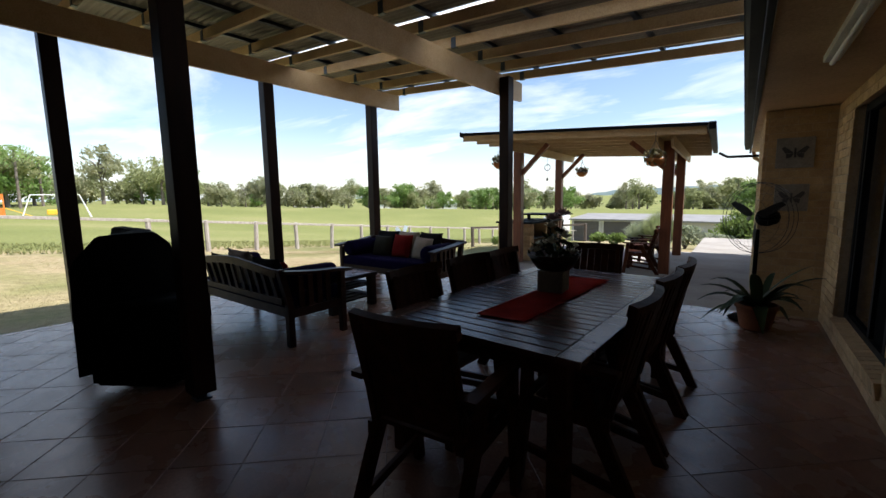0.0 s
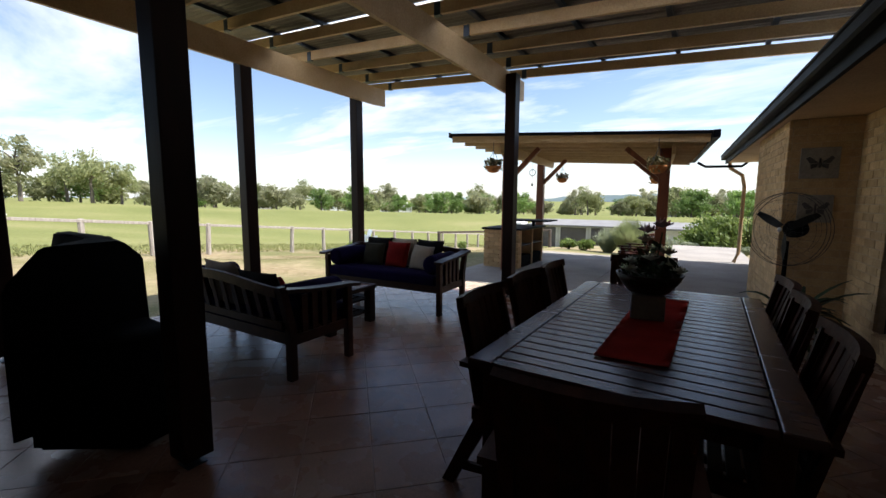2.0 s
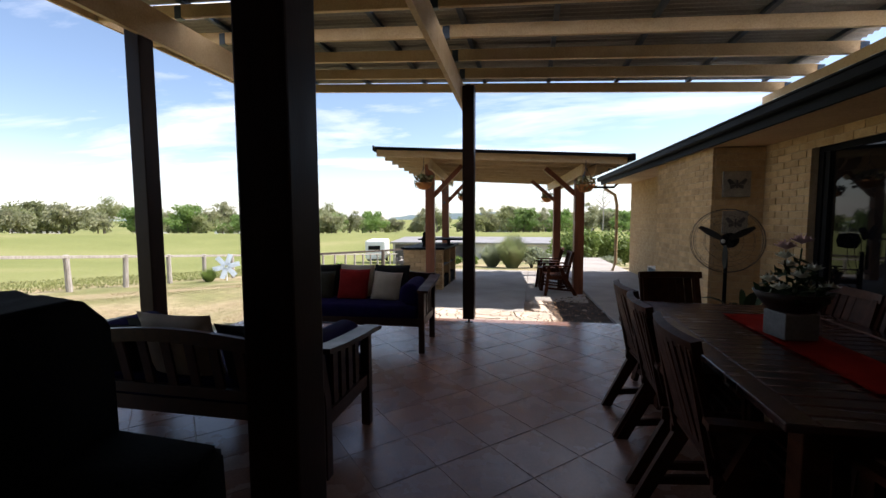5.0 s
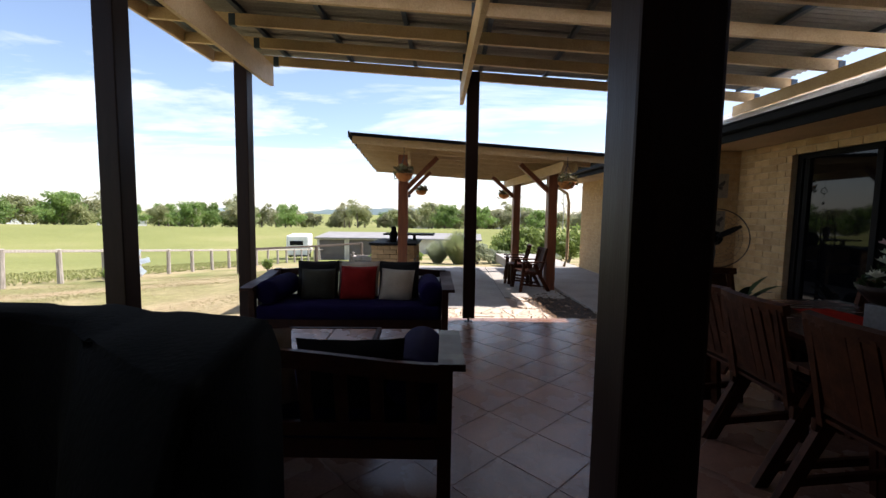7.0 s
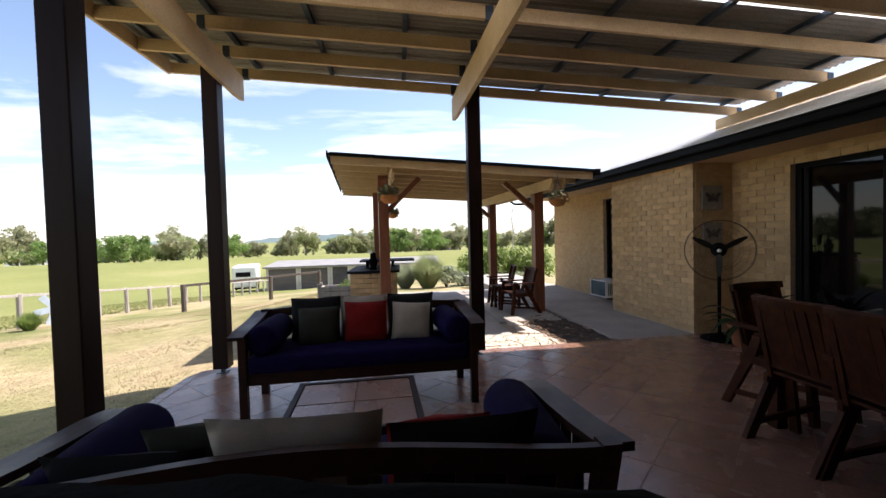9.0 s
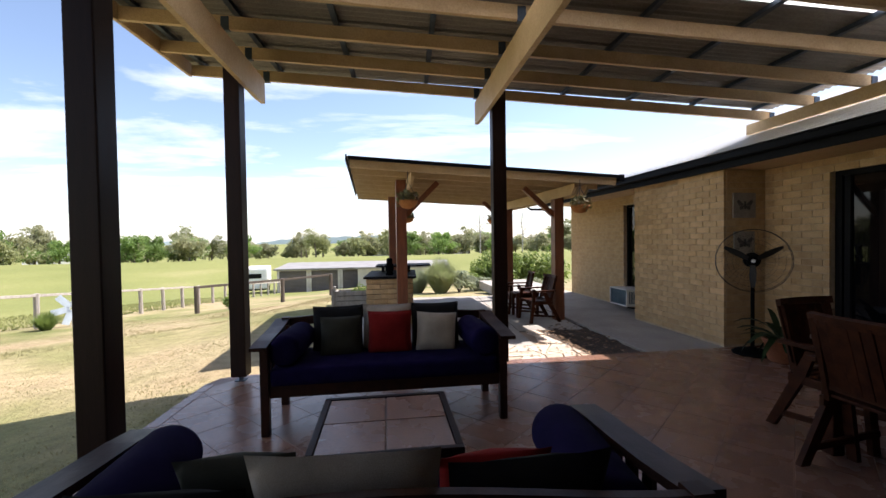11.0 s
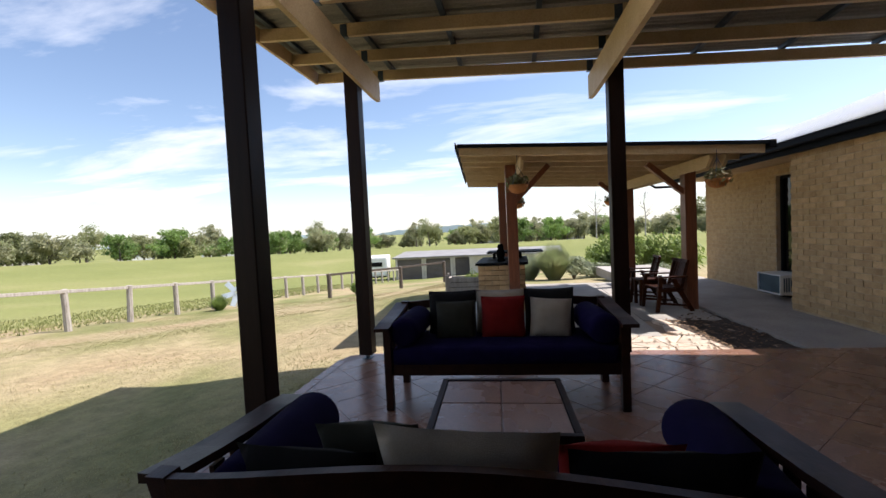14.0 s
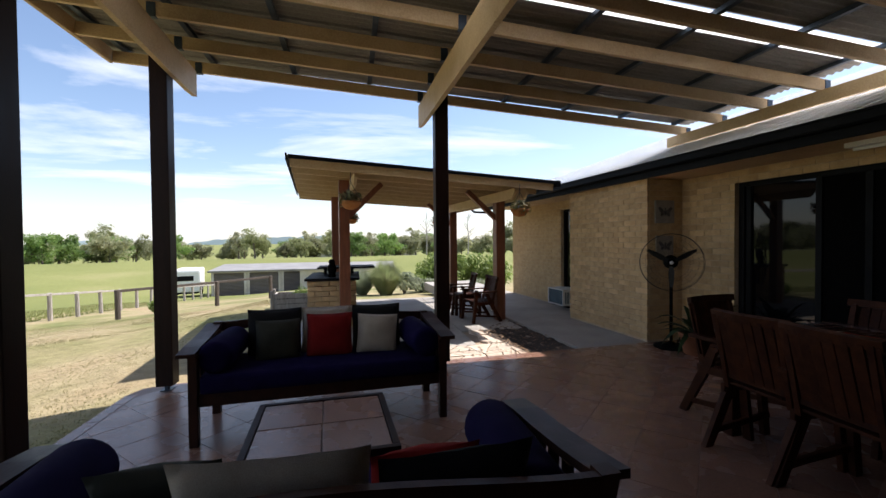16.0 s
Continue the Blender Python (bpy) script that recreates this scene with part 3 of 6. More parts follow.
def make_sofa(m, label):
    """A slatted timber day bed: front at y = 0, back at y = 0.68."""
    s = thing("sofa", label, "sofa", "facing sofas", at=m)
    W = 0.915
    for x in (-W + 0.03, W - 0.03):
        bm = bmesh.new()
        box(bm, x - 0.03, x + 0.03, 0.0, 0.06, 0, 0.63, bevel=0.006)
        part("leg", bm, M_SOFAWOOD, s)
        bm = bmesh.new()
        profile_board(bm, [(0.60, 0), (0.66, 0), (0.66, 0.42), (0.74, 0.74), (0.68, 0.74), (0.60, 0.42)], 0.06, x)
        part("leg", bm, M_SOFAWOOD, s)
        bm = bmesh.new()
        sx = 1 if x > 0 else -1
        pts = [(-0.05, 0.632), (0.10, 0.645), (0.30, 0.655), (0.50, 0.672), (0.71, 0.70), (0.71, 0.73), (0.50, 0.702), (0.30, 0.685), (0.10, 0.675), (-0.05, 0.658)]
        profile_board(bm, pts, 0.115, x + sx * 0.026)
        part("armrest", bm, M_SOFAWOOD, s)
        bm = bmesh.new()
        box(bm, x - 0.018, x + 0.018, 0.06, 0.61, 0.27, 0.35, bevel=0.004)
        part("side_rail", bm, M_SOFAWOOD, s)
        for y in (0.17, 0.27, 0.37, 0.47):
            bm = bmesh.new()
            box(bm, x - 0.008, x + 0.008, y, y + 0.055, 0.352, 0.648)
            part("arm_slat", bm, M_SOFAWOOD, s)
    for y in (0.02, 0.60):
        bm = bmesh.new()
        box(bm, -W + 0.06, W - 0.06, y, y + 0.035, 0.27, 0.36, bevel=0.005)
        part("seat_rail", bm, M_SOFAWOOD, s)
    # arched back
    bm = bmesh.new()
    n = 24
    lo, hi = [], []
    for i in range(n + 1):
        u = 2 * i / n - 1
        z = 0.735 + 0.06 * (math.cos(u * math.pi) * 0.5 + 0.5) ** 0.8
        x = u * (W - 0.06)
        lo.append([(x, 0.705, z - 0.075), (x, 0.735, z - 0.075)])
        hi.append([(x, 0.735, z), (x, 0.705, z)])
    vs = [[bm.verts.new(p) for p in (*l_, *h_)] for l_, h_ in zip(lo, hi)]
    for a, b in zip(vs, vs[1:]):
        for k in range(4):
            bm.faces.new((a[k], b[k], b[(k + 1) % 4], a[(k + 1) % 4]))
    bm.faces.new(vs[0])
    bm.faces.new(vs[-1][::-1])
    bmesh.ops.recalc_face_normals(bm, faces=bm.faces)
    part("top_rail", bm, M_SOFAWOOD, s)
    bm = bmesh.new()
    box(bm, -W + 0.06, W - 0.06, 0.655, 0.685, 0.40, 0.46, bevel=0.004)
    part("back_rail", bm, M_SOFAWOOD, s)
    for i in range(11):
        x = -0.75 + 0.15 * i
        zt = 0.67 + 0.055 * (math.cos(x / (W - 0.06) * math.pi) * 0.5 + 0.5)
        bm = bmesh.new()
        bar(bm, (x, 0.668, 0.455), (x, 0.718, zt), 0.055, 0.014, up=(0, 1, 0))
        part("back_slat", bm, M_SOFAWOOD, s)
    for i in range(9):
        bm = bmesh.new()
        y = 0.07 + i * 0.06
        box(bm, -W + 0.06, W - 0.06, y, y + 0.04, 0.335, 0.352)
        part("seat_slat", bm, M_SOFAWOOD, s)
    bm = bmesh.new()
    box(bm, -W + 0.065, W - 0.065, 0.0, 0.64, 0.353, 0.485, bevel=0.035)
    mat_ = part("mattress", bm, M_NAVY, s, "navy canvas seat mattress", smooth=True)
    return s


def bolster(m):
    bm = bmesh.new()
    prof = [(0.02, -0.30), (0.085, -0.30), (0.108, -0.285), (0.115, -0.26), (0.118, 0), (0.115, 0.26), (0.108, 0.285), (0.085, 0.30), (0.02, 0.30)]
    lathe(bm, prof, 24, Matrix.Rotation(radians(90), 4, "X"))
    ob = part("bolster_cushion", bm, M_NAVY, smooth=True)
    ob.matrix_basis = m
    return tagged(ob, "round navy canvas bolster lying on the sofa", "cushion", "bolsters on the sofas")


def cushion(m, w, mat, label):
    bm = bmesh.new()
    pad(bm, w, w, 0.15)
    ob = part("cushion", bm, mat, smooth=True)
    ob.matrix_basis = m
    return tagged(ob, label, "cushion", "cushions on the sofas")


SOFA_N = pose(-1.14, -1.452, 0, 0, 0, 3.4)
SOFA_S = pose(-1.125, -2.845, 0, 0, 0, 181)
make_sofa(SOFA_N, "dark timber slatted sofa with navy mattress and cushions")
make_sofa(SOFA_S, "dark timber slatted sofa seen from its arched back")
for base in (SOFA_N, SOFA_S):
    for sx in (-1, 1):
        bolster(base @ pose(sx * 0.745, 0.33, 0.60, 0, 0, sx * 3))
back = lambda x, rz=0, lean=-16, y=0.555, z=0.64: pose(x, y, z, lean, 0, rz)
for base, spots in ((SOFA_N, ((-0.42, 0.43, 0.635, M_CHAR, 3), (0.0, 0.43, 0.635, M_LINEN, -2), (0.42, 0.43, 0.635, M_CHAR, -3))),
                    (SOFA_S, ((-0.47, 0.47, 0.582, M_CHAR, 3), (0.03, 0.51, 0.608, M_LINEN, -2), (0.50, 0.45, 0.560, M_CHAR, -3)))):
    for x, w, z, mt, rz in spots:
        nm = "beige linen back cushion" if mt is M_LINEN else "charcoal fabric back cushion"
        cushion(base @ back(x, rz, z=z), w, mt, nm + " leaning on the sofa slats")
cushion(SOFA_N @ pose(-0.38, 0.40, 0.615, -20, 0, 4), 0.34, M_OLIVE, "olive grey scatter cushion on the navy sofa")
cushion(SOFA_N @ pose(0.02, 0.40, 0.63, -18, 0, -2), 0.37, M_RED_SHADED, "red scatter cushion with shade in its colour, middle of the sofa")
cushion(SOFA_N @ pose(0.41, 0.39, 0.62, -20, 3, -5), 0.34, M_LINEN, "beige linen scatter cushion on the navy sofa")
cushion(SOFA_S @ pose(-0.40, 0.42, 0.578, -20, 0, 4), 0.36, M_RED_SHADED, "red scatter cushion with shade in its colour, behind a charcoal cushion")
cushion(SOFA_S @ pose(0.38, 0.38, 0.60, -20, 0, 2), 0.35, M_OLIVE, "olive grey scatter cushion on the facing sofa")

# coffee table
ct = thing("coffee_table", "square timber coffee table with a tiled top", "table", at=pose(-1.112, -2.285, 0, 0, 0, 3.2))
bm = bmesh.new()
for a in ((-0.37, 0.37, -0.37, -0.335), (-0.37, 0.37, 0.335, 0.37), (-0.37, -0.335, -0.335, 0.335), (0.335, 0.37, -0.335, 0.335)):
    box(bm, *a, 0.38, 0.424, bevel=0.004)
part("rim", bm, M_POST, ct, "dark timber rim")
bm = bmesh.new()
box(bm, -0.334, 0.334, -0.334, 0.334, 0.385, 0.408)
part("bed", bm, M_GROUT, ct)
for i in (-1, 1):
    for j in (-1, 1):
        bm = bmesh.new()
        box(bm, i * 0.1675 - 0.164, i * 0.1675 + 0.164, j * 0.1675 - 0.164, j * 0.1675 + 0.164, 0.402, 0.419, bevel=0.004)
        part("tile", bm, M_TILE, ct)
for i in (-1, 1):
    for j in (-1, 1):
        bm = bmesh.new()
        box(bm, i * 0.31 - 0.045, i * 0.31 + 0.045, j * 0.31 - 0.045, j * 0.31 + 0.045, 0, 0.38, bevel=0.006)
        part("leg", bm, M_POST, ct)
for z in (0.10, 0.25):
    for j in (-0.31, 0.31):
        bm = bmesh.new()
        box(bm, -0.30, 0.30, j - 0.06, j + 0.06, z, z + 0.035, bevel=0.004)
        part("shelf_rail", bm, M_POST, ct)
    for i in range(5):
        bm = bmesh.new()
        x = -0.26 + i * 0.13
        box(bm, x - 0.045, x + 0.045, -0.249, 0.249, z + 0.006, z + 0.026)
        part("shelf_slat", bm, M_POST, ct)

# dining table
dt = thing("dining_table", "long slatted hardwood outdoor dining table", "table")
TX0, TX1, TY0, TY1, TZ = 1.60, 2.69, -4.0, -2.08, 0.755
for x0, x1 in ((TX0, TX0 + 0.10), (TX1 - 0.10, TX1)):
    bm = bmesh.new()
    box(bm, x0, x1, TY0, TY1, TZ - 0.03, TZ, bevel=0.006)
    part("edge_board", bm, M_TABLE, dt)
n = 24
for i in range(n):
    y = TY0 + (TY1 - TY0) * i / n
    bm = bmesh.new()
    box(bm, TX0 + 0.105, TX1 - 0.105, y + 0.004, y + (TY1 - TY0) / n - 0.006, TZ - 0.026, TZ - 0.002, bevel=0.003)
    part("slat", bm, M_TABLE, dt)
for x in (TX0 + 0.12, TX1 - 0.15):
    bm = bmesh.new()
    box(bm, x, x + 0.03, TY0 + 0.1, TY1 - 0.1, TZ - 0.13, TZ - 0.031)
    part("apron", bm, M_TEAK, dt)
for y in (TY0 + 0.1, TY1 - 0.13):
    bm = bmesh.new()
    box(bm, TX0 + 0.151, TX1 - 0.151, y, y + 0.03, TZ - 0.13, TZ - 0.031)
    part("apron", bm, M_TEAK, dt)
for x in (TX0 + 0.06, TX1 - 0.14):
    for y in (TY0 + 0.02, TY1 - 0.10):
        bm = bmesh.new()
        box(bm, x, x + 0.08, y, y + 0.08, 0, TZ - 0.031, bevel=0.006)
        part("leg", bm, M_TEAK, dt)


def make_chair(label, arms=True):
    """A slatted timber chair facing +y, seat centre at the origin."""
    c = thing("dining_chair", label, "chair", "chairs round the dining table")
    for x in (-0.235, 0.235):
        bm = bmesh.new()
        profile_board(bm, [(-0.36, 0), (-0.295, 0), (-0.08, 0.42), (-0.02, 0.60), (-0.08, 0.60), (-0.16, 0.42)], 0.035, x)
        part("rear_leg", bm, M_TEAK, c)
        bm = bmesh.new()
        profile_board(bm, [(0.19, 0), (0.245, 0), (0.20, 0.44), (0.19, 0.62 if arms else 0.44), (0.14, 0.62 if arms else 0.44), (0.145, 0.42)], 0.035, x + (0.036 if x > 0 else -0.036))
        part("front_leg", bm, M_TEAK, c)
        bm = bmesh.new()
        profile_board(bm, [(-0.20, 0.40), (-0.15, 0.40), (-0.255, 0.90), (-0.30, 0.90)], 0.03, x * 0.86)
        part("back_post", bm, M_TEAK, c)
        bm = bmesh.new()
        box(bm, x - 0.015, x + 0.015, -0.20, 0.20, 0.36, 0.42, bevel=0.004)
        part("seat_rail", bm, M_TEAK, c)
        bm = bmesh.new()
        bar(bm, (x, -0.30, 0.10), (x, 0.20, 0.16), 0.025, 0.04, 0.003)
        part("stretcher", bm, M_TEAK, c)
        if arms:
            bm = bmesh.new()
            xa = x + (0.03 if x > 0 else -0.03)
            profile_board(bm, [(-0.24, 0.625), (0.24, 0.622), (0.25, 0.635), (0.24, 0.647), (-0.24, 0.65)], 0.06, xa)
            part("armrest", bm, M_TEAK, c)
    for i in range(7):
        y = -0.19 + i * 0.058
        z = 0.425 - 0.012 * math.sin(i / 6 * math.pi)
        bm = bmesh.new()
        box(bm, -0.22, 0.22, y, y + 0.048, z, z + 0.018, bevel=0.003)
        part("seat_slat", bm, M_TEAK, c)
    for i in range(8):
        x = -0.21 + i * 0.06
        curve = 0.03 * (1 - (x / 0.22) ** 2)
        bm = bmesh.new()
        bar(bm, (x, -0.185 - curve * 0.6, 0.49), (x, -0.285 - curve, 0.895), 0.0575, 0.014, 0.002, up=(0, 1, 0.25))
        part("back_slat", bm, M_TEAK, c)
    bm = bmesh.new()
    n = 10
    rows = []
    for i in range(n + 1):
        x = -0.245 + 0.49 * i / n
        cv = 0.035 * (1 - (x / 0.245) ** 2)
        y = -0.265 - cv
        rows.append([bm.verts.new(p) for p in ((x, y - 0.018, 0.875), (x, y + 0.018, 0.885), (x, y + 0.008, 0.935), (x, y - 0.028, 0.925))])
    for a, b in zip(rows, rows[1:]):
        for k in range(4):
            bm.faces.new((a[k], b[k], b[(k + 1) % 4], a[(k + 1) % 4]))
    bm.faces.new(rows[0])
    bm.faces.new(rows[-1][::-1])
    bmesh.ops.recalc_face_normals(bm, faces=bm.faces)
    part("top_rail", bm, M_TEAK, c)
    bm = bmesh.new()
    box(bm, -0.22, 0.22, -0.205, -0.18, 0.47, 0.51, bevel=0.003)
    part("back_rail", bm, M_TEAK, c)
    return c


proto = make_chair("red-brown slatted hardwood chair pushed up to the table")
proto.matrix_basis = pose(1.70, -3.53, 0, 0, 0, -90)
for x, y, rz in ((1.70, -2.95, -92), (1.72, -2.47, -88), (2.52, -3.50, 91), (2.50, -2.90, 89), (2.50, -2.40, 92)):
    copy_thing(proto, pose(x, y, 0, 0, 0, rz))
tagged(copy_thing(proto, pose(2.12, -4.13, 0, 0, 0, 8)), "red-brown slatted hardwood chair at the table's end")
tagged(copy_thing(proto, pose(1.98, -1.98, 0, 0, 0, 188)), "red-brown slatted hardwood armchair at the table's far end")
for x, y, rz in ((1.26, 2.66, 97), (1.16, 3.55, 84)):
    g = tagged(copy_thing(proto, pose(x, y, -0.052, 0, 0, rz) @ Matrix.Diagonal((1, 1, 0.86, 1))), "weathered slatted timber armchair under the gazebo", "chair", "gazebo chairs")
    g.name = "garden_chair"

gt = thing("side_table", "low slatted timber table between the garden chairs", "table", at=pose(1.18, 3.10, -0.05, 0, 0, 4))
for i in range(6):
    bm = bmesh.new()
    box(bm, -0.24 + i * 0.08, -0.17 + i * 0.08, -0.17, 0.17, 0.43, 0.45, bevel=0.003)
    part("slat", bm, M_TEAK, gt)
for x in (-0.19, 0.19):
    for y in (-0.13, 0.13):
        bm = bmesh.new()
        box(bm, x - 0.025, x + 0.025, y - 0.025, y + 0.025, 0, 0.43, bevel=0.004)
        part("leg", bm, M_TEAK, gt)
for y in (-0.13, 0.13):
    bm = bmesh.new()
    box(bm, -0.165, 0.165, y - 0.012, y + 0.012, 0.36, 0.42)
    part("rail", bm, M_TEAK, gt)

# runner
bm = bmesh.new()
nx, ny = 8, 30
rows = []
for j in range(ny + 1):
    row = []
    for i in range(nx + 1):
        u, v = i / nx, j / ny
        x = 2.02 + 0.27 * u + 0.015 * v
        y = -3.70 + 1.25 * v + 0.03 * (u - 0.5)
        z = TZ + 0.006 + 0.004 * abs(noise.noise((x * 9, y * 9, 1.0)))
        row.append(bm.verts.new((x, y, z)))
    rows.append(row)
for a, b in zip(rows, rows[1:]):
    for i in range(nx):
        bm.faces.new((a[i], a[i + 1], b[i + 1], b[i]))
bmesh.ops.solidify(bm, geom=bm.faces[:], thickness=0.004)
tagged(part("table_runner", bm, M_RED, smooth=True), "bright red cloth runner along the table top", "table runner")

# covered barbecue: a fabric cover over hood and side bench, on a dark trolley
bb = thing("barbecue", "black fabric covered barbecue trolley with sloped lid", "barbecue", at=pose(-1.0, -4.5, 0))
COVER = [(0.0, 0.16), (0.015, 0.60), (0.03, 0.92), (0.06, 0.965), (0.25, 1.115), (0.29, 1.125), (0.78, 1.125), (0.83, 1.115), (0.955, 1.03), (0.975, 1.00), (0.99, 0.62), (1.0, 0.12)]
SPAN = [((0.53, -0.43), (0.38, 0.28)), ((0.36, -0.29), (0.24, 0.285)), ((0.23, -0.165), (0.10, 0.285)), ((0.08, -0.005), (-0.04, 0.285)), ((-0.08, 0.06), (-0.18, 0.285)), ((-0.75, 0.08), (-0.75, 0.28))]
bm = bmesh.new()
rows = []
NL = 20
for i in range(NL + 1):
    q = i / NL * (len(SPAN) - 1)
    j = min(int(q), len(SPAN) - 2)
    sp = Vector(SPAN[j][0]).lerp(Vector(SPAN[j + 1][0]), q - j)
    np_ = Vector(SPAN[j][1]).lerp(Vector(SPAN[j + 1][1]), q - j)
    row = []
    for k, (v, z) in enumerate(COVER):
        p = sp.lerp(np_, v)
        fold = 0.010 * noise.noise((q * 1.7, k * 0.55, 2.0)) * (1.6 - z)
        row.append(bm.verts.new((p.x, p.y + fold, z + 0.008 * noise.noise((q * 1.3, k * 0.7, 7.0)))))
    rows.append(row)
for a, b in zip(rows, rows[1:]):
    for k in range(len(COVER) - 1):
        bm.faces.new((a[k], a[k + 1], b[k + 1], b[k]))
bm.faces.new(rows[0])
bm.faces.new(rows[-1][::-1])
bmesh.ops.recalc_face_normals(bm, faces=bm.faces)
bmesh.ops.bevel(bm, geom=[e for e in bm.edges if e.calc_face_angle(0) > 0.7], offset=0.010, segments=2, affect="EDGES")
part("cover", bm, M_BLACK, bb, smooth=True)
bm = bmesh.new()
foot = [(0.44, -0.36), (0.90, -0.03), (0.86, 0.26), (0.30, 0.28)]
lo_ = [bm.verts.new((x, y, 0.04)) for x, y in foot]
hi_ = [bm.verts.new((x + (0.02 if x < 0.6 else -0.02), y, 0.63)) for x, y in foot]
bm.faces.new(hi_)
bm.faces.new(lo_[::-1])
for k in range(4):
    bm.faces.new((lo_[k], lo_[(k + 1) % 4], hi_[(k + 1) % 4], hi_[k]))
bmesh.ops.bevel(bm, geom=bm.edges[:], offset=0.03, segments=3, affect="EDGES")
part("side_bench_cover", bm, M_BLACK, bb, smooth=True)
bm = bmesh.new()
box(bm, -0.68, 0.30, 0.09, 0.26, 0.10, 0.60, bevel=0.008)
part("cabinet", bm, M_BLACK, bb)
for x, y in ((-0.62, 0.14), (-0.62, 0.22), (0.16, 0.20), (0.24, 0.10)):
    bm = bmesh.new()
    box(bm, x - 0.015, x + 0.015, y - 0.015, y + 0.015, 0.05, 0.62)
    leg_ = part("leg", bm, M_STEEL, bb)
    bm = bmesh.new()
    lathe(bm, [(0.01, -0.018), (0.045, -0.018), (0.05, -0.01), (0.05, 0.01), (0.045, 0.018), (0.01, 0.018)], 16, pose(x, y, 0.05, 0, 90, 0))
    part("wheel", bm, M_BLACK, leg_, smooth=True)


# gazebo, turned a little from the house
GZ = pose(-1.10, 2.42, 0, 0, 0, 5.5)
gz = thing("gazebo", "open timber gazebo with red-brown posts and cream roof framing", "gazebo", at=GZ)
gtop = lambda u: 2.56 - 0.0525 * u
for u in (0, 2.78):
    for v_ in (0, 2.65):
        bm = bmesh.new()
        box(bm, u - 0.085, u + 0.085, v_ - 0.085, v_ + 0.085, -0.08, gtop(u) - 0.16, bevel=0.008)
        part("post", bm, M_GZPOST, gz)
        for du, dv in ((1 if u == 0 else -1, 0),):
            bm = bmesh.new()
            bar(bm, (u + du * 0.06, v_, 1.80), (u + du * 0.62, v_, gtop(u + du * 0.6) - 0.16), 0.085, 0.085, 0.004, up=(0, 1, 0))
            part("brace", bm, M_GZPOST, gz)
    for s in ((1,) if u == 0 else (-1, 1)):
        bm = bmesh.new()
        x = u + s * 0.108
        zt = gtop(u) - 0.16
        pts = [(-0.88, zt - 0.06), (-0.78, zt - 0.17), (3.43, zt - 0.17), (3.53, zt - 0.06), (3.53, zt), (-0.88, zt)]
        profile_board(bm, pts, 0.042, x)
        part("beam", bm, M_CREAM, gz)
for k in range(9):
    v_ = -0.93 + k * 4.46 / 8
    bm = bmesh.new()
    bar(bm, (-0.78, v_, gtop(-0.78) - 0.095), (3.33, v_, gtop(3.33) - 0.095), 0.045, 0.135, 0.003)
    part("joist", bm, M_CREAM, gz)
bm = bmesh.new()
corrugated(bm, -0.82, 3.36, -0.98, 3.58, lambda u: gtop(u) - 0.015)
part("roof_sheet", bm, M_SHEET, gz)
bm = bmesh.new()
bar(bm, (-0.80, -0.99, gtop(-0.8) - 0.03), (3.35, -0.99, gtop(3.35) - 0.03), 0.02, 0.05)
bar(bm, (-0.83, -0.99, gtop(-0.8) - 0.03), (-0.83, 3.58, gtop(-0.8) - 0.03), 0.02, 0.09)
part("flashing", bm, M_FASCIA, gz, "dark metal edge flashing")
bm = bmesh.new()
bar(bm, (3.40, -1.0, gtop(3.4) - 0.05), (3.40, 3.6, gtop(3.4) - 0.05), 0.09, 0.11, 0.01)
ggut = part("gutter", bm, M_FASCIA, gz, "dark metal gutter")
bm = bmesh.new()
tube(bm, [GZ.inverted() @ Vector(p) for p in ((2.05, 6.0, 2.25), (2.2, 6.1, 2.16), (2.9, 6.3, 2.16), (3.0, 6.35, 2.25))], 0.03, 8)
part("drain_pipe", bm, M_FASCIA, ggut, smooth=True)

# built-in brick barbecue with a dark hearth
bk = thing("brick_barbecue", "low cream brick barbecue with a dark open hearth", "barbecue", at=pose(-1.72, 2.62, -0.05))


def brick_box(parent, x0, x1, y0, y1, z0, courses, mat_b=None, ch=0.086, bl=0.24, g=0.010, depth=0.11):
    """Brick faces on the front (-y) and both ends of a block."""
    shared = {}
    for c in range(courses):
        off = (c % 2) * bl / 2
        x = x0 - off
        while x < x1 - 0.02:
            a, b = max(x + g / 2, x0), min(x + bl - g / 2, x1)
            x += bl
            if b - a < 0.03:
                continue
            key = round(b - a, 3)
            if key not in shared:
                bm = bmesh.new()
                box(bm, -key / 2, key / 2, 0, depth, 0, ch - g, bevel=0.003)
                me = bpy.data.meshes.new("brick")
                bm.to_mesh(me)
                bm.free()
                me.materials.append(M_BRICK)
                shared[key] = me
            ob = new("brick", shared[key])
            ob.parent = parent
            ob.location = ((a + b) / 2, y0, z0 + c * ch)


block("core", 0.03, 0.30, 0.05, 1.45, -0.1, 0.79, M_MORTAR, bk)
brick_box(bk, 0.0, 0.80, 0.0, 0.1, -0.06, 10)
for y0 in (0.03, 0.70, 1.34):
    block("pier", 0.301, 0.80, y0 + 0.075, y0 + 0.14, -0.1, 0.79, M_BRICK, bk)
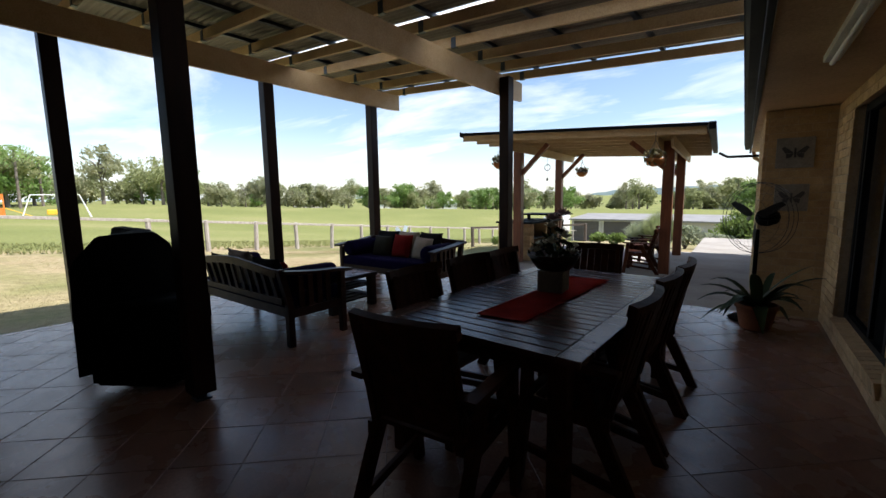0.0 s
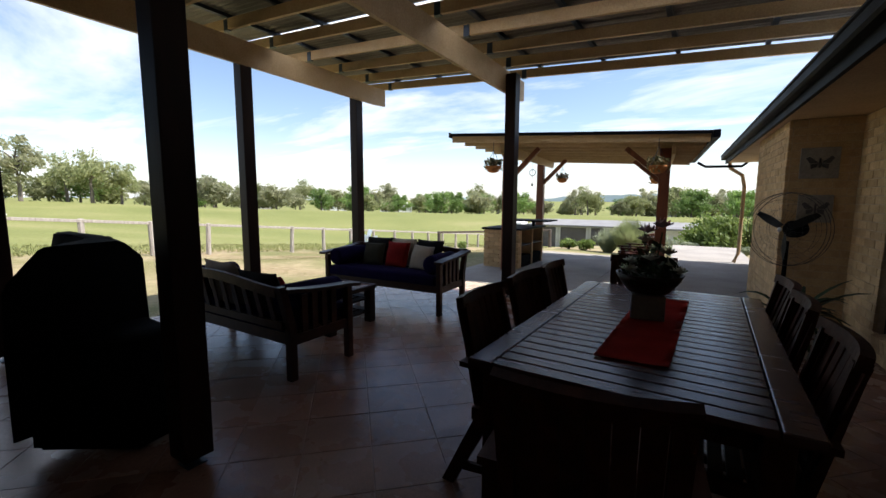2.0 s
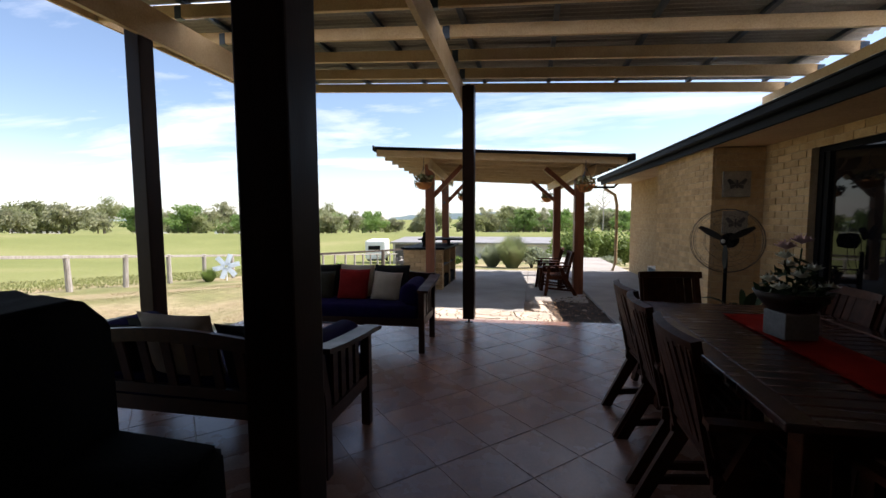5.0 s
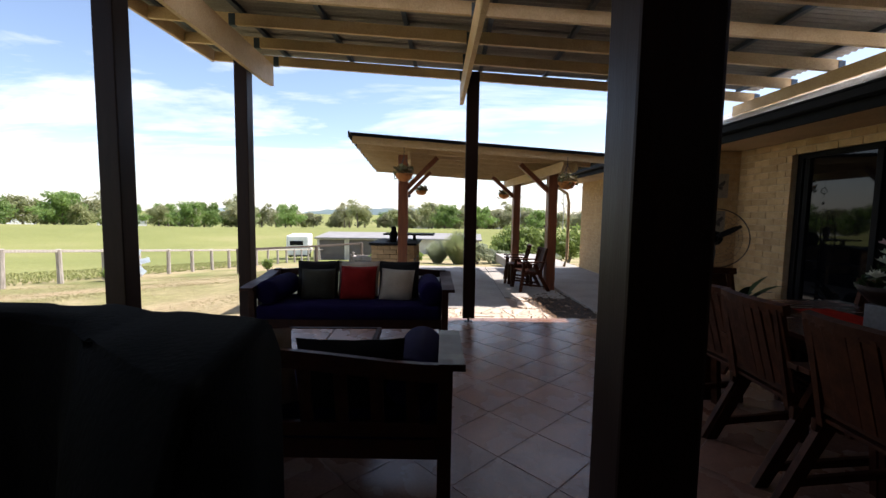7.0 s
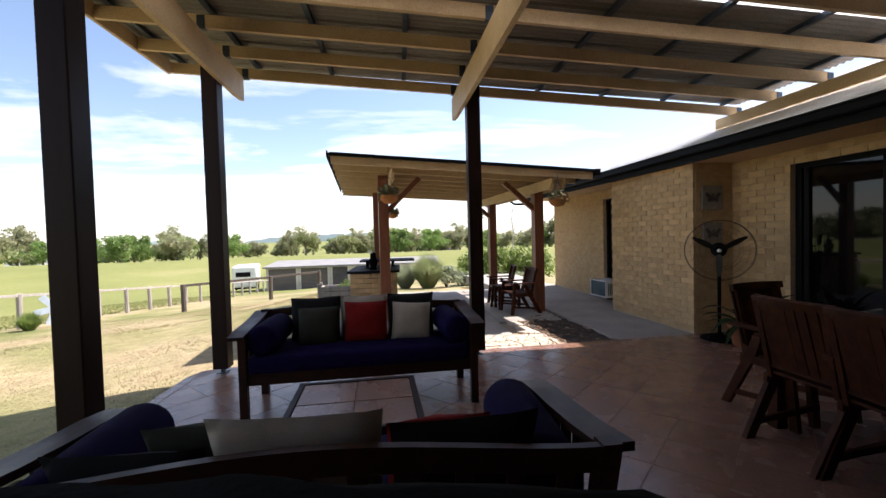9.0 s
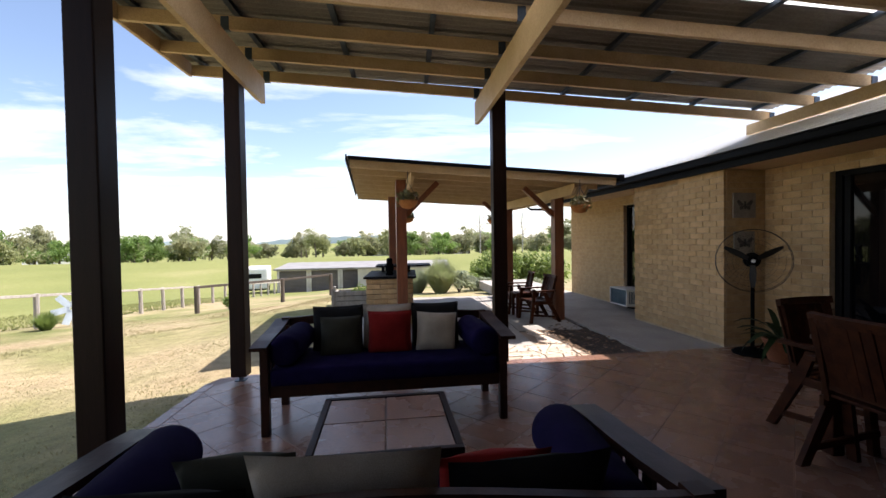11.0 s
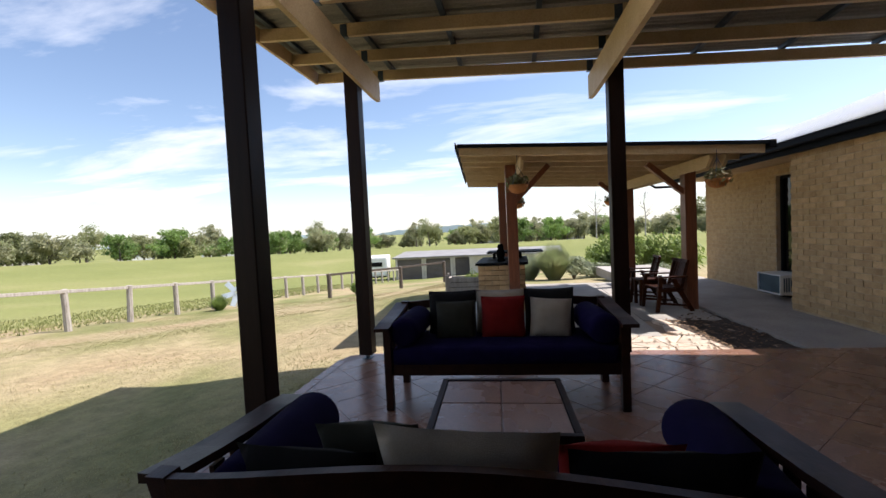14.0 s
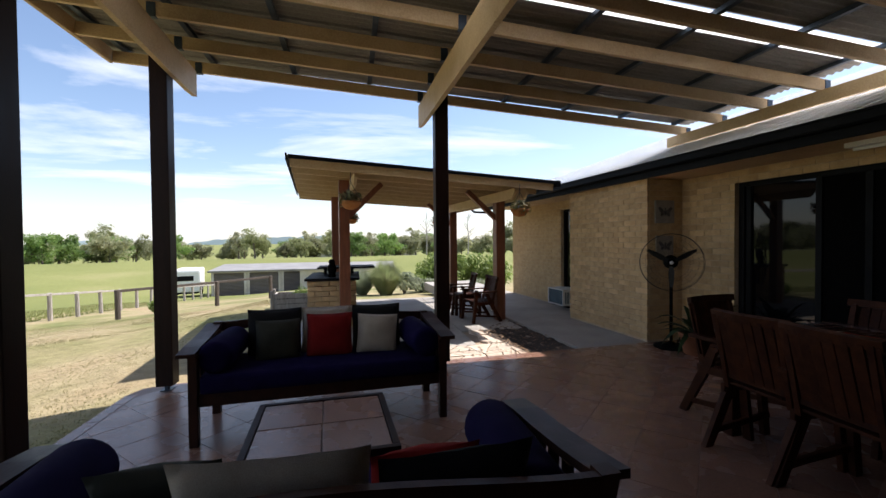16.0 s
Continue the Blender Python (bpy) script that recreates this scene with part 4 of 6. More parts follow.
# hearth bays: base and back in plain black, steel grate between
for y0, y1 in ((0.17, 0.775), (0.841, 1.414)):
    block("hearth_base", 0.302, 0.78, y0, y1, -0.1, 0.24, M_BLACK, bk, "plain black hearth base")
    block("hearth_back", 0.302, 0.32, y0, y1, 0.241, 0.79, M_BLACK, bk, "plain black hearth back")
    block("grate", 0.33, 0.79, y0, y1, 0.46, 0.475, M_STEEL, bk, "steel cooking grate")
block("top_slab", -0.04, 0.86, -0.04, 1.50, 0.80, 0.84, M_FASCIA, bk, "dark stone top slab", bevel=0.006)
block("shelf", 0.1, 1.15, 0.75, 1.45, 0.95, 0.98, M_FASCIA, bk, bevel=0.004)
block("shelf_support", 0.2, 0.26, 1.0, 1.06, 0.84, 0.95, M_FASCIA, bk)
block("shelf_support", 0.7, 0.76, 1.0, 1.06, 0.84, 0.95, M_FASCIA, bk)
bm = bmesh.new()
lathe(bm, [(0.06, 0), (0.075, 0.02), (0.05, 0.05), (0.075, 0.10), (0.08, 0.16), (0.05, 0.22), (0.055, 0.26), (0.04, 0.30), (0.01, 0.31)], 14)
bm.verts.ensure_lookup_table()
orn = part("ornament", bm, M_BLACK, smooth=True)
orn.matrix_basis = pose(-1.33, 2.9, 0.79)
tagged(orn, "small black bird-shaped ornament on the brick barbecue", "ornament")


# hanging baskets
def basket(x, y, z, hang):
    b = thing("hanging_basket", "orange coir hanging basket with trailing plant", "plant basket", "hanging baskets", at=pose(x, y, z))
    bm = bmesh.new()
    lathe(bm, [(0.03, -0.12), (0.09, -0.10), (0.135, -0.04), (0.15, 0.0), (0.14, 0.0), (0.12, -0.03)], 18)
    lin = part("liner", bm, M_COIR, b, smooth=True)
    bm = bmesh.new()
    for k in range(3):
        a = k * math.tau / 3
        tube(bm, [(0.145 * math.cos(a), 0.145 * math.sin(a), 0), (0, 0, 0.28)], 0.004, 5)
    tube(bm, [(0, 0, 0.28), (0, 0, hang)], 0.005, 5)
    part("chain", bm, M_STEEL, lin)
    bm = bmesh.new()
    rnd = random.Random(int(x * 100))
    for _ in range(170):
        a, r_, h = rnd.uniform(0, math.tau), rnd.uniform(0, 0.17), rnd.uniform(-0.10, 0.13)
        leaf(bm, Vector((r_ * math.cos(a), r_ * math.sin(a), h if r_ > 0.15 else abs(h))), rnd, 0.05)
    part("foliage", bm, M_LEAF2, b)


def leaf(bm, p, rnd, s):
    d = Vector((rnd.gauss(0, 1), rnd.gauss(0, 1), rnd.gauss(0, 1))).normalized()
    u = d.orthogonal().normalized()
    w = d.cross(u)
    bm.faces.new([bm.verts.new(p + q) for q in (u * -s * 0.35, w * s, u * s * 0.35, w * -s * 0.8)])


M_COIR = material("coir", (0.42, 0.17, 0.05), 0.95, scale=20, bump=0.8, bump_scale=80)
M_LEAF2 = material("dry_green_leaf", (0.13, 0.15, 0.05), 0.7, second=(0.22, 0.16, 0.08), scale=10)
for x, y, z, hang in ((-0.98, 1.50, 1.98, 0.42), (1.66, 1.67, 1.90, 0.40), (-1.0, 5.7, 1.95, 0.42), (1.2, 6.1, 1.90, 0.36)):
    basket(x, y, z, hang)
wc = thing("wind_chime", "small metal wind chime hanging from the gazebo", "wind chime", at=pose(-1.12, 3.83, 2.0))
bm = bmesh.new()
for k in range(16):
    a, b = k * math.tau / 16, (k + 1) * math.tau / 16
    tube(bm, [(0.07 * math.cos(a), 0, 0.07 * math.sin(a)), (0.07 * math.cos(b), 0, 0.07 * math.sin(b))], 0.008, 5)
tube(bm, [(0, 0, 0.07), (0, 0, 0.40)], 0.003, 4)
tube(bm, [(0, 0, 0.06), (0, 0, -0.25)], 0.003, 4)
part("ring", bm, M_STEEL, wc)
bm = bmesh.new()
lathe(bm, [(0.005, -0.31), (0.025, -0.29), (0.025, -0.26), (0.005, -0.24)], 10)
part("striker", bm, M_STEEL, wc)


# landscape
# leaf colours lifted past natural foliage to carry distance haze
M_LEAF = [material("hazed_gum_leaf", (0.24, 0.27, 0.115), 0.65, second=(0.33, 0.34, 0.17), scale=0.6, rand=0.22),
          material("hazed_green_leaf", (0.15, 0.25, 0.065), 0.6, second=(0.22, 0.31, 0.09), scale=0.6, rand=0.22),
          material("hazed_pale_leaf", (0.28, 0.30, 0.16), 0.65, second=(0.36, 0.35, 0.21), scale=0.6, rand=0.2)]


def let_through(m, share=0.5):
    """Thin leaves: part of the light passes through them."""
    n, l = m.node_tree.nodes, m.node_tree.links
    b = n["Principled BSDF"]
    t = n.new("ShaderNodeBsdfTranslucent")
    x = n.new("ShaderNodeMixShader")
    x.inputs[0].default_value = share
    l.new(b.inputs["Base Color"].links[0].from_socket, t.inputs[0])
    l.new(b.outputs[0], x.inputs[1])
    l.new(t.outputs[0], x.inputs[2])
    l.new(x.outputs[0], n["Material Output"].inputs[0])


for m_ in M_LEAF:
    let_through(m_)
M_BARK = material("bark", (0.19, 0.16, 0.13), 0.9, second=(0.11, 0.09, 0.075), scale=3, bump=0.6, bump_scale=12)


def make_tree(seed, h, spread, mat, leaf_size=0.42, n_clump=60, per=46, bare=0.2, low=0.14, label="leafy paddock tree with an uneven crown"):
    """A tapered trunk with limbs and a ragged crown of leaf clumps."""
    rnd = random.Random(seed)
    t = thing("tree", label, "tree", "trees round the paddock")
    bm = bmesh.new()
    top = Vector((rnd.uniform(-0.5, 0.5), rnd.uniform(-0.5, 0.5), h * 0.72))
    trunk = [Vector((0, 0, -0.6)), Vector((0.05, 0.02, h * 0.2)), top * 0.55 + Vector((rnd.uniform(-0.3, 0.3), 0, 0)), top]
    tube(bm, trunk, 0.035 * h, 8, 0.010 * h)
    tips = []
    for k in range(9):
        s = rnd.uniform(bare, 0.95)
        base = trunk[1].lerp(top, s)
        a = rnd.uniform(0, math.tau)
        r_ = spread * rnd.uniform(0.45, 1.0) * (1.15 - 0.5 * s)
        end = base + Vector((r_ * math.cos(a), r_ * math.sin(a), rnd.uniform(0.08, 0.26) * h))
        mid = base.lerp(end, 0.5) + Vector((0, 0, 0.03 * h))
        tube(bm, [base, mid, end], 0.013 * h, 6, 0.004 * h)
        tips += [mid, end, end]
    part("trunk", bm, M_BARK, t)
    bm = bmesh.new()
    for k in range(n_clump):
        if k % 3:
            c = rnd.choice(tips + [top]) + Vector((rnd.gauss(0, 0.16 * spread), rnd.gauss(0, 0.16 * spread), rnd.gauss(0.02 * h, 0.05 * h)))
        else:
            a, q = rnd.uniform(0, math.tau), rnd.random() ** 0.5
            c = Vector((spread * 0.85 * q * math.cos(a), spread * 0.85 * q * math.sin(a), h * rnd.uniform(low, 0.62)))
        rad = spread * rnd.uniform(0.20, 0.42)
        for _ in range(per):
            d = Vector((rnd.gauss(0, 1), rnd.gauss(0, 1), rnd.gauss(0, 0.7)))
            d = d.normalized() * rad * rnd.random() ** 0.35
            leaf(bm, c + d, rnd, leaf_size * rnd.uniform(0.6, 1.3))
    part("crown", bm, mat, t)
    return t


def place_polar(az, d):
    return -1 - d * math.sin(radians(az)), -4.6 + d * math.cos(radians(az))


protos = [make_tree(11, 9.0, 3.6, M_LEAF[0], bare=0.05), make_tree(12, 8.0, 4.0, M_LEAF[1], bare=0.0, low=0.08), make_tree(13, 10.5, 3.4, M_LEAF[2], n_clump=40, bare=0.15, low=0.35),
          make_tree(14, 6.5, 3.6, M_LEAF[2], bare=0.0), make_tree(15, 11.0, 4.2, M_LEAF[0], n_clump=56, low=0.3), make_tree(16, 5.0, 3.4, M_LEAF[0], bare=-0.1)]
rnd = random.Random(5)
first = set()


def plant(k, az, d, s=1.0):
    x, y = place_polar(az, d)
    m = pose(x, y, ground_z(x, y) - 0.1, 0, 0, rnd.uniform(0, 360)) @ Matrix.Scale(s, 4)
    p = protos[k]
    if k not in first:
        first.add(k)
        p.matrix_basis = m
    else:
        q = copy_thing(p, Matrix())
        q.matrix_basis = m


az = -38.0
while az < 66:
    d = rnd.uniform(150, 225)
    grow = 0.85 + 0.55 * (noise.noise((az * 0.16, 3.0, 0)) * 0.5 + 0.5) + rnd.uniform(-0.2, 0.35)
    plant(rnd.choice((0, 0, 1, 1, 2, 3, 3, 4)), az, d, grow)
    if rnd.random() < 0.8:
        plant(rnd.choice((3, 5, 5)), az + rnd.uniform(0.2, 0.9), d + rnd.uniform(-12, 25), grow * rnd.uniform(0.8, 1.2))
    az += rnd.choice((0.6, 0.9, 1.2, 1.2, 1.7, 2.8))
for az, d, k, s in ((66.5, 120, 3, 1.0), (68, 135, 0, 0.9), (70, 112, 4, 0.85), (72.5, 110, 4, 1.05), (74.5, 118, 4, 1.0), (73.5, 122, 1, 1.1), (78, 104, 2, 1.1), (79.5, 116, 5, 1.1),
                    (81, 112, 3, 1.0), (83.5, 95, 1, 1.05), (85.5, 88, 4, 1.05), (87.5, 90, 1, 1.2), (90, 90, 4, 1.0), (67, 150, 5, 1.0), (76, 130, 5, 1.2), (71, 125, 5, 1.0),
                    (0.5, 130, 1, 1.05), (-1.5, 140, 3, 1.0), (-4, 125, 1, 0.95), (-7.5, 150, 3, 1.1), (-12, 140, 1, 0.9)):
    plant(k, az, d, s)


M_DEAD = material("grey_dead_wood", (0.42, 0.39, 0.36), 0.9, second=(0.30, 0.28, 0.26), scale=2, bump=0.3)


def bare_tree(az, d, h, seed):
    """A leafless tree: trunk, limbs and forked twigs."""
    rn = random.Random(seed)
    x, y = place_polar(az, d)
    t = thing("bare_tree", "tall pale leafless tree beyond the garden", "tree", "bare trees in the paddock", at=pose(x, y, ground_z(x, y)))
    bm = bmesh.new()
    tube(bm, [(0, 0, -0.4), (0.15, 0, h * 0.4), (-0.1, 0.1, h * 0.75), (0.2, 0, h)], 0.016 * h, 7, 0.004 * h)
    part("trunk", bm, M_DEAD, t)
    for k in range(11):
        a, s0 = k * 2.4, rn.uniform(0.35, 0.9)
        b0 = Vector((0.1, 0, h * s0))
        e = b0 + Vector((math.cos(a), math.sin(a), rn.uniform(0.7, 1.3))) * h * 0.24 * (1.25 - s0)
        bm = bmesh.new()
        tube(bm, [b0, b0.lerp(e, 0.5) + Vector((0, 0, 0.1)), e], 0.007 * h, 5, 0.002 * h)
        for _ in range(4):
            f = b0.lerp(e, rn.uniform(0.4, 0.95))
            tube(bm, [f, f + Vector((rn.gauss(0, 1), rn.gauss(0, 1), rn.uniform(0.3, 1.5))) * h * 0.05], 0.0028 * h, 4, 0.001 * h)
        part("limb", bm, M_DEAD, t)


bare_tree(-9.7, 118, 12.5, 3)
bare_tree(-15.4, 112, 11.0, 8)


def make_palm(az, d, h):
    x, y = place_polar(az, d)
    p = thing("palm_tree", "tall palm with drooping feathery fronds", "palm tree", "palms on the hill", at=pose(x, y, ground_z(x, y)))
    bm = bmesh.new()
    tube(bm, [(0, 0, -0.3), (0.1, 0, h * 0.5), (0.2, 0.1, h)], 0.22, 8, 0.14)
    part("trunk", bm, M_BARK, p)
    bm = bmesh.new()
    rn = random.Random(int(az * 10))
    for k in range(22):
        a = k * 2.4
        up = rn.uniform(-0.2, 0.9)
        pts = [Vector((0.2 + math.cos(a) * t * 2.6, 0.1 + math.sin(a) * t * 2.6, h + up * t * 2 - 2.2 * t * t)) for t in (0, 0.25, 0.5, 0.75, 1.0)]
        side = Vector((-math.sin(a), math.cos(a), 0))
        for p0, p1 in zip(pts, pts[1:]):
            for s in (-1, 1):
                for q in (0.0, 0.5):
                    o = p0.lerp(p1, q)
                    e = o + side * s * 0.55 + Vector((0, 0, -0.25)) + (p1 - p0) * 0.4
                    bm.faces.new([bm.verts.new(v_) for v_ in (o, o.lerp(p1, 0.25), e)])
    part("crown", bm, M_LEAF[1], p)


for a in ((84.6, 84, 9.0), (86.3, 80, 8.0), (82.9, 92, 8.0)):
    make_palm(*a)

# far hills, with blue distance haze put into their colour
bm = bmesh.new()
for layer, (dist, hgt, seed) in enumerate(((2300, 75, 1.0), (2900, 130, 7.0))):
    prev = None
    for i in range(541):
        a = radians(-70 + i / 3)
        rise = noise.noise((a * 3.1, seed, 0)) + 0.45 * noise.noise((a * 9.0, seed, 4)) + 0.16 * noise.noise((a * 31.0, seed, 9))
        hz = -14 + hgt * max(0.0, rise + 0.12) * (1.0 if -0.7 < a < 0.4 else 0.45)
        x, y = -dist * math.sin(a), dist * math.cos(a)
        b_, t_ = bm.verts.new((x, y, -110)), bm.verts.new((x, y, hz))
        if prev:
            bm.faces.new((prev[0], b_, t_, prev[1]))
        prev = (b_, t_)
M_HILL = material("haze_painted_hill", (0.60, 0.69, 0.80), 1.0, second=(0.55, 0.64, 0.76), scale=0.01, spec=0.0)
tagged(part("backdrop", bm, M_HILL), "horizon hills with blue haze painted into their colour", "hills", kind="structure")


# paddock fence
def fence_post(x, y, h=1.15, w=0.085, mat=None, group="paddock fence posts"):
    z = ground_z(x, y)
    rn = random.Random(int(x * 31 + y * 17))
    bm = bmesh.new()
    lean = pose(0, 0, 0, rn.uniform(-2, 2), rn.uniform(-2, 2), rn.uniform(0, 90))
    lathe(bm, [(w, -0.3), (w * 1.02, 0.2), (w * 0.95, 0.6), (w * 0.98, h - 0.02), (w * 0.6, h)], 9, pose(x, y, z) @ lean)
    return bm


fence = thing("paddock_fence", "weathered grey post and rail paddock fence", "fence")
FX = lambda y: -13.0 - 0.02 * max(y - 8, 0)
fy = [2.68 + 1.8 * k for k in range(-12, 22)]
for y in fy:
    part("fence_post", fence_post(FX(y), y), M_GREYTIMBER, fence)
for y0, y1 in zip(fy, fy[1:]):
    bm = bmesh.new()
    a = Vector((FX(y0) + 0.02, y0, ground_z(FX(y0), y0) + 1.08))
    b = Vector((FX(y1) + 0.02, y1, ground_z(FX(y1), y1) + 1.08))
    bar(bm, a, b, 0.06, 0.09, 0.01)
    part("rail", bm, M_GREYTIMBER, fence)
gate = thing("rail_fence", "low dark timber rail fence across the lawn", "fence")
gp = [(-9.4, 12.6), (-6.9, 15.3), (-5.0, 17.0)]
for x, y in gp:
    part("fence_post", fence_post(x, y, 1.1, 0.09), M_DKTIMBER, gate)
for (x0, y0), (x1, y1) in zip(gp, gp[1:]):
    bm = bmesh.new()
    bar(bm, (x0, y0, ground_z(x0, y0) + 1.04), (x1, y1, ground_z(x1, y1) + 1.04), 0.06, 0.10, 0.01)
    part("rail", bm, M_DKTIMBER, gate)

# shed with three roller doors and a low lean-to
def shed(px, py, rz, L, D, H, doors, label):
    z = ground_z(px, py)
    s = thing("shed", label, "shed", at=pose(px, py, z, 0, 0, rz))
    bm = bmesh.new()
    box(bm, 0, L, 0, D, -0.8, H)
    part("wall", bm, M_SHEDW, s)
    bm = bmesh.new()
    v0 = [bm.verts.new(p) for p in ((-0.25, -0.3, H + 0.02), (L + 0.25, -0.3, H + 0.02), (L + 0.25, D + 0.3, H + 0.30), (-0.25, D + 0.3, H + 0.30))]
    bm.faces.new(v0)
    box(bm, -0.25, L + 0.25, -0.32, -0.28, H - 0.12, H + 0.03)
    part("roof", bm, M_SHEDROOF, s, "pale grey metal shed roof")
    for i in range(doors):
        x0 = 0.25 + i * (L / doors)
        bm = bmesh.new()
        w = L / doors - 0.5
        rows = []
        for k in range(33):
            yy = -0.045 if k % 2 else -0.02
            rows.append((bm.verts.new((x0, yy, 0.02 + k * 0.066)), bm.verts.new((x0 + w, yy, 0.02 + k * 0.066))))
        for r0, r1 in zip(rows, rows[1:]):
            bm.faces.new((r0[0], r0[1], r1[1], r1[0]))
        part("roller_door", bm, M_SHEDD, s, "grey ribbed roller door")
        for xa in (x0 - 0.16, x0 + w + 0.02):
            bm = bmesh.new()
            box(bm, xa, xa + 0.14, -0.07, -0.005, 0, H - 0.1)
            part("door_jamb", bm, M_SHEDT, s)
    return s


M_SHEDROOF = material("grey_shed_roof", (0.27, 0.255, 0.24), 0.55, scale=0.8)
SX, SY = place_polar(17.2, 44.5)
shed(SX, SY, 5, 9.2, 7.0, 2.35, 3, "long grey shed with three roller doors")
SX2, SY2 = place_polar(7.0, 40.5)
shed(SX2, SY2, -3, 8.5, 6.0, 1.9, 0, "low pale shed with a flat metal roof")

# caravan
CX, CY = place_polar(19.7, 44.5)
cv = thing("caravan", "white touring caravan parked beside the shed", "caravan", at=pose(CX, CY, ground_z(CX, CY), 0, 0, 14))
bm = bmesh.new()
box(bm, -1.1, 1.1, 0, 5.0, 0.45, 2.5, bevel=0.18)
part("body", bm, M_WHITE, cv)
bm = bmesh.new()
box(bm, -0.75, 0.55, -0.02, 0.01, 1.5, 1.95, bevel=0.005)
part("window", bm, M_FRAME, cv, "dark front window")
for x in (-1.0, 1.0):
    bm = bmesh.new()
    lathe(bm, [(0.05, -0.09), (0.32, -0.09), (0.34, 0), (0.32, 0.09), (0.05, 0.09)], 16, pose(x, 2.5, 0.34, 0, 90, 0))
    part("wheel", bm, M_BLACK, cv)
bm = bmesh.new()
box(bm, -0.9, 0.9, 0.2, 4.8, 0.3, 0.45)
bar(bm, (-0.5, 0.3, 0.4), (0, -1.1, 0.45), 0.08, 0.1)
bar(bm, (0.5, 0.3, 0.4), (0, -1.1, 0.45), 0.08, 0.1)
part("chassis", bm, M_FASCIA, cv)


# shrubs
def shrub(x, y, r_, h, mat, n, seed, blades=False, label="green leafy garden shrub", leaf_size=0.09):
    rn = random.Random(seed)
    s = thing("shrub", label, "shrub", "garden shrubs", at=pose(x, y, ground_z(x, y)))
    bm = bmesh.new()
    for k in range(6):
        a = rn.uniform(0, math.tau)
        tube(bm, [(0, 0, -0.05), (r_ * 0.3 * math.cos(a), r_ * 0.3 * math.sin(a), h * 0.5)], 0.025, 5, 0.01)
    part("stem", bm, M_BARK, s)
    bm = bmesh.new()
    if blades:
        for _ in range(n):
            a, q = rn.uniform(0, math.tau), rn.random()
            b0 = Vector((r_ * 0.25 * math.cos(a), r_ * 0.25 * math.sin(a), 0))
            e = Vector((r_ * (0.3 + 0.8 * q) * math.cos(a), r_ * (0.3 + 0.8 * q) * math.sin(a), h * rn.uniform(0.6, 1.05) * (1.05 - 0.4 * q)))
            sd = Vector((-math.sin(a), math.cos(a), 0)) * 0.007
            m_ = b0.lerp(e, 0.55) + Vector((0, 0, 0.1 * h))
            vs_ = [bm.verts.new(v_) for v_ in (b0 - sd, b0 + sd, m_ + sd, m_ - sd, e)]
            bm.faces.new(vs_[:4])
            bm.faces.new((vs_[3], vs_[2], vs_[4]))
    else:
        lumps = [Vector((rn.gauss(0, 0.42) * r_, rn.gauss(0, 0.42) * r_, h * rn.uniform(0.3, 0.8))) for _ in range(11)]
        for _ in range(n):
            c = rn.choice(lumps)
            d = Vector((rn.gauss(0, 1), rn.gauss(0, 1), rn.gauss(0, 1))).normalized() * rn.random() ** 0.4
            p = c + Vector((d.x * r_ * 0.42, d.y * r_ * 0.42, d.z * h * 0.26))
            if p.z > 0.02:
                leaf(bm, p, rn, leaf_size * rn.uniform(0.6, 1.4))
    part("foliage", bm, mat, s)


M_GREYLEAF = material("grey_green_leaf", (0.34, 0.37, 0.26), 0.8, second=(0.26, 0.30, 0.17), scale=3)
M_BRIGHT = material("bright_leaf", (0.21, 0.28, 0.07), 0.6, second=(0.14, 0.20, 0.05), scale=3)
M_GRASSY = material("soft_green_grass_blade", (0.24, 0.29, 0.12), 0.8, second=(0.32, 0.34, 0.18), scale=3)
let_through(M_GREYLEAF)
let_through(M_GRASSY)
let_through(M_BRIGHT)
for a in ((0.1, 10.0, 0.75, 1.30, M_GRASSY, 2600, 1, True, "grey-green tufted ornamental grass in garden bed"),
          (-0.7, 10.6, 0.6, 0.95, M_GREYLEAF, 1700, 2, True, "grey-green tufted ornamental grass in garden bed"),
          (0.8, 10.4, 0.55, 0.8, M_GREYLEAF, 900, 3, False, "pale grey-leaved shrub in the garden bed"),
          (1.5, 11.0, 0.6, 0.55, M_GREYLEAF, 900, 4, False, "pale grey-leaved shrub in the garden bed"),
          (2.0, 12.0, 0.8, 1.3, M_BRIGHT, 1800, 5), (2.9, 11.6, 1.0, 1.55, M_BRIGHT, 2400, 6), (3.8, 12.3, 0.9, 1.25, M_BRIGHT, 1800, 7), (4.6, 11.8, 1.0, 1.6, M_BRIGHT, 1800, 8),
          (-1.6, 11.0, 0.5, 0.45, M_BRIGHT, 700, 9), (-2.3, 11.2, 0.5, 0.4, M_BRIGHT, 700, 10), (2.9, 10.6, 0.6, 0.45, M_GREYLEAF, 900, 11), (2.2, 10.7, 0.6, 0.4, M_GREYLEAF, 900, 12),
          (-12.3, 9.3, 0.45, 0.62, M_BRIGHT, 700, 13, True, "small strappy green plant by the fence"),
          (-8.6, 13.6, 0.3, 0.55, M_BRIGHT, 300, 15, False, "small green sapling on the lawn")):
    shrub(*a)

M_TIN = material("pale_blue_tin", (0.50, 0.58, 0.66), 0.5, scale=4)
# ornament at the fence
orn2 = thing("garden_windmill", "pale blue-white tin garden windmill head by the fence", "ornament", at=pose(-12.2, 10.2, ground_z(-12.2, 10.2), 0, 0, 35))
bm = bmesh.new()
tube(bm, [(0, 0, -0.1), (0, 0, 0.75)], 0.03, 8)
part("pole", bm, M_WHITE, orn2)
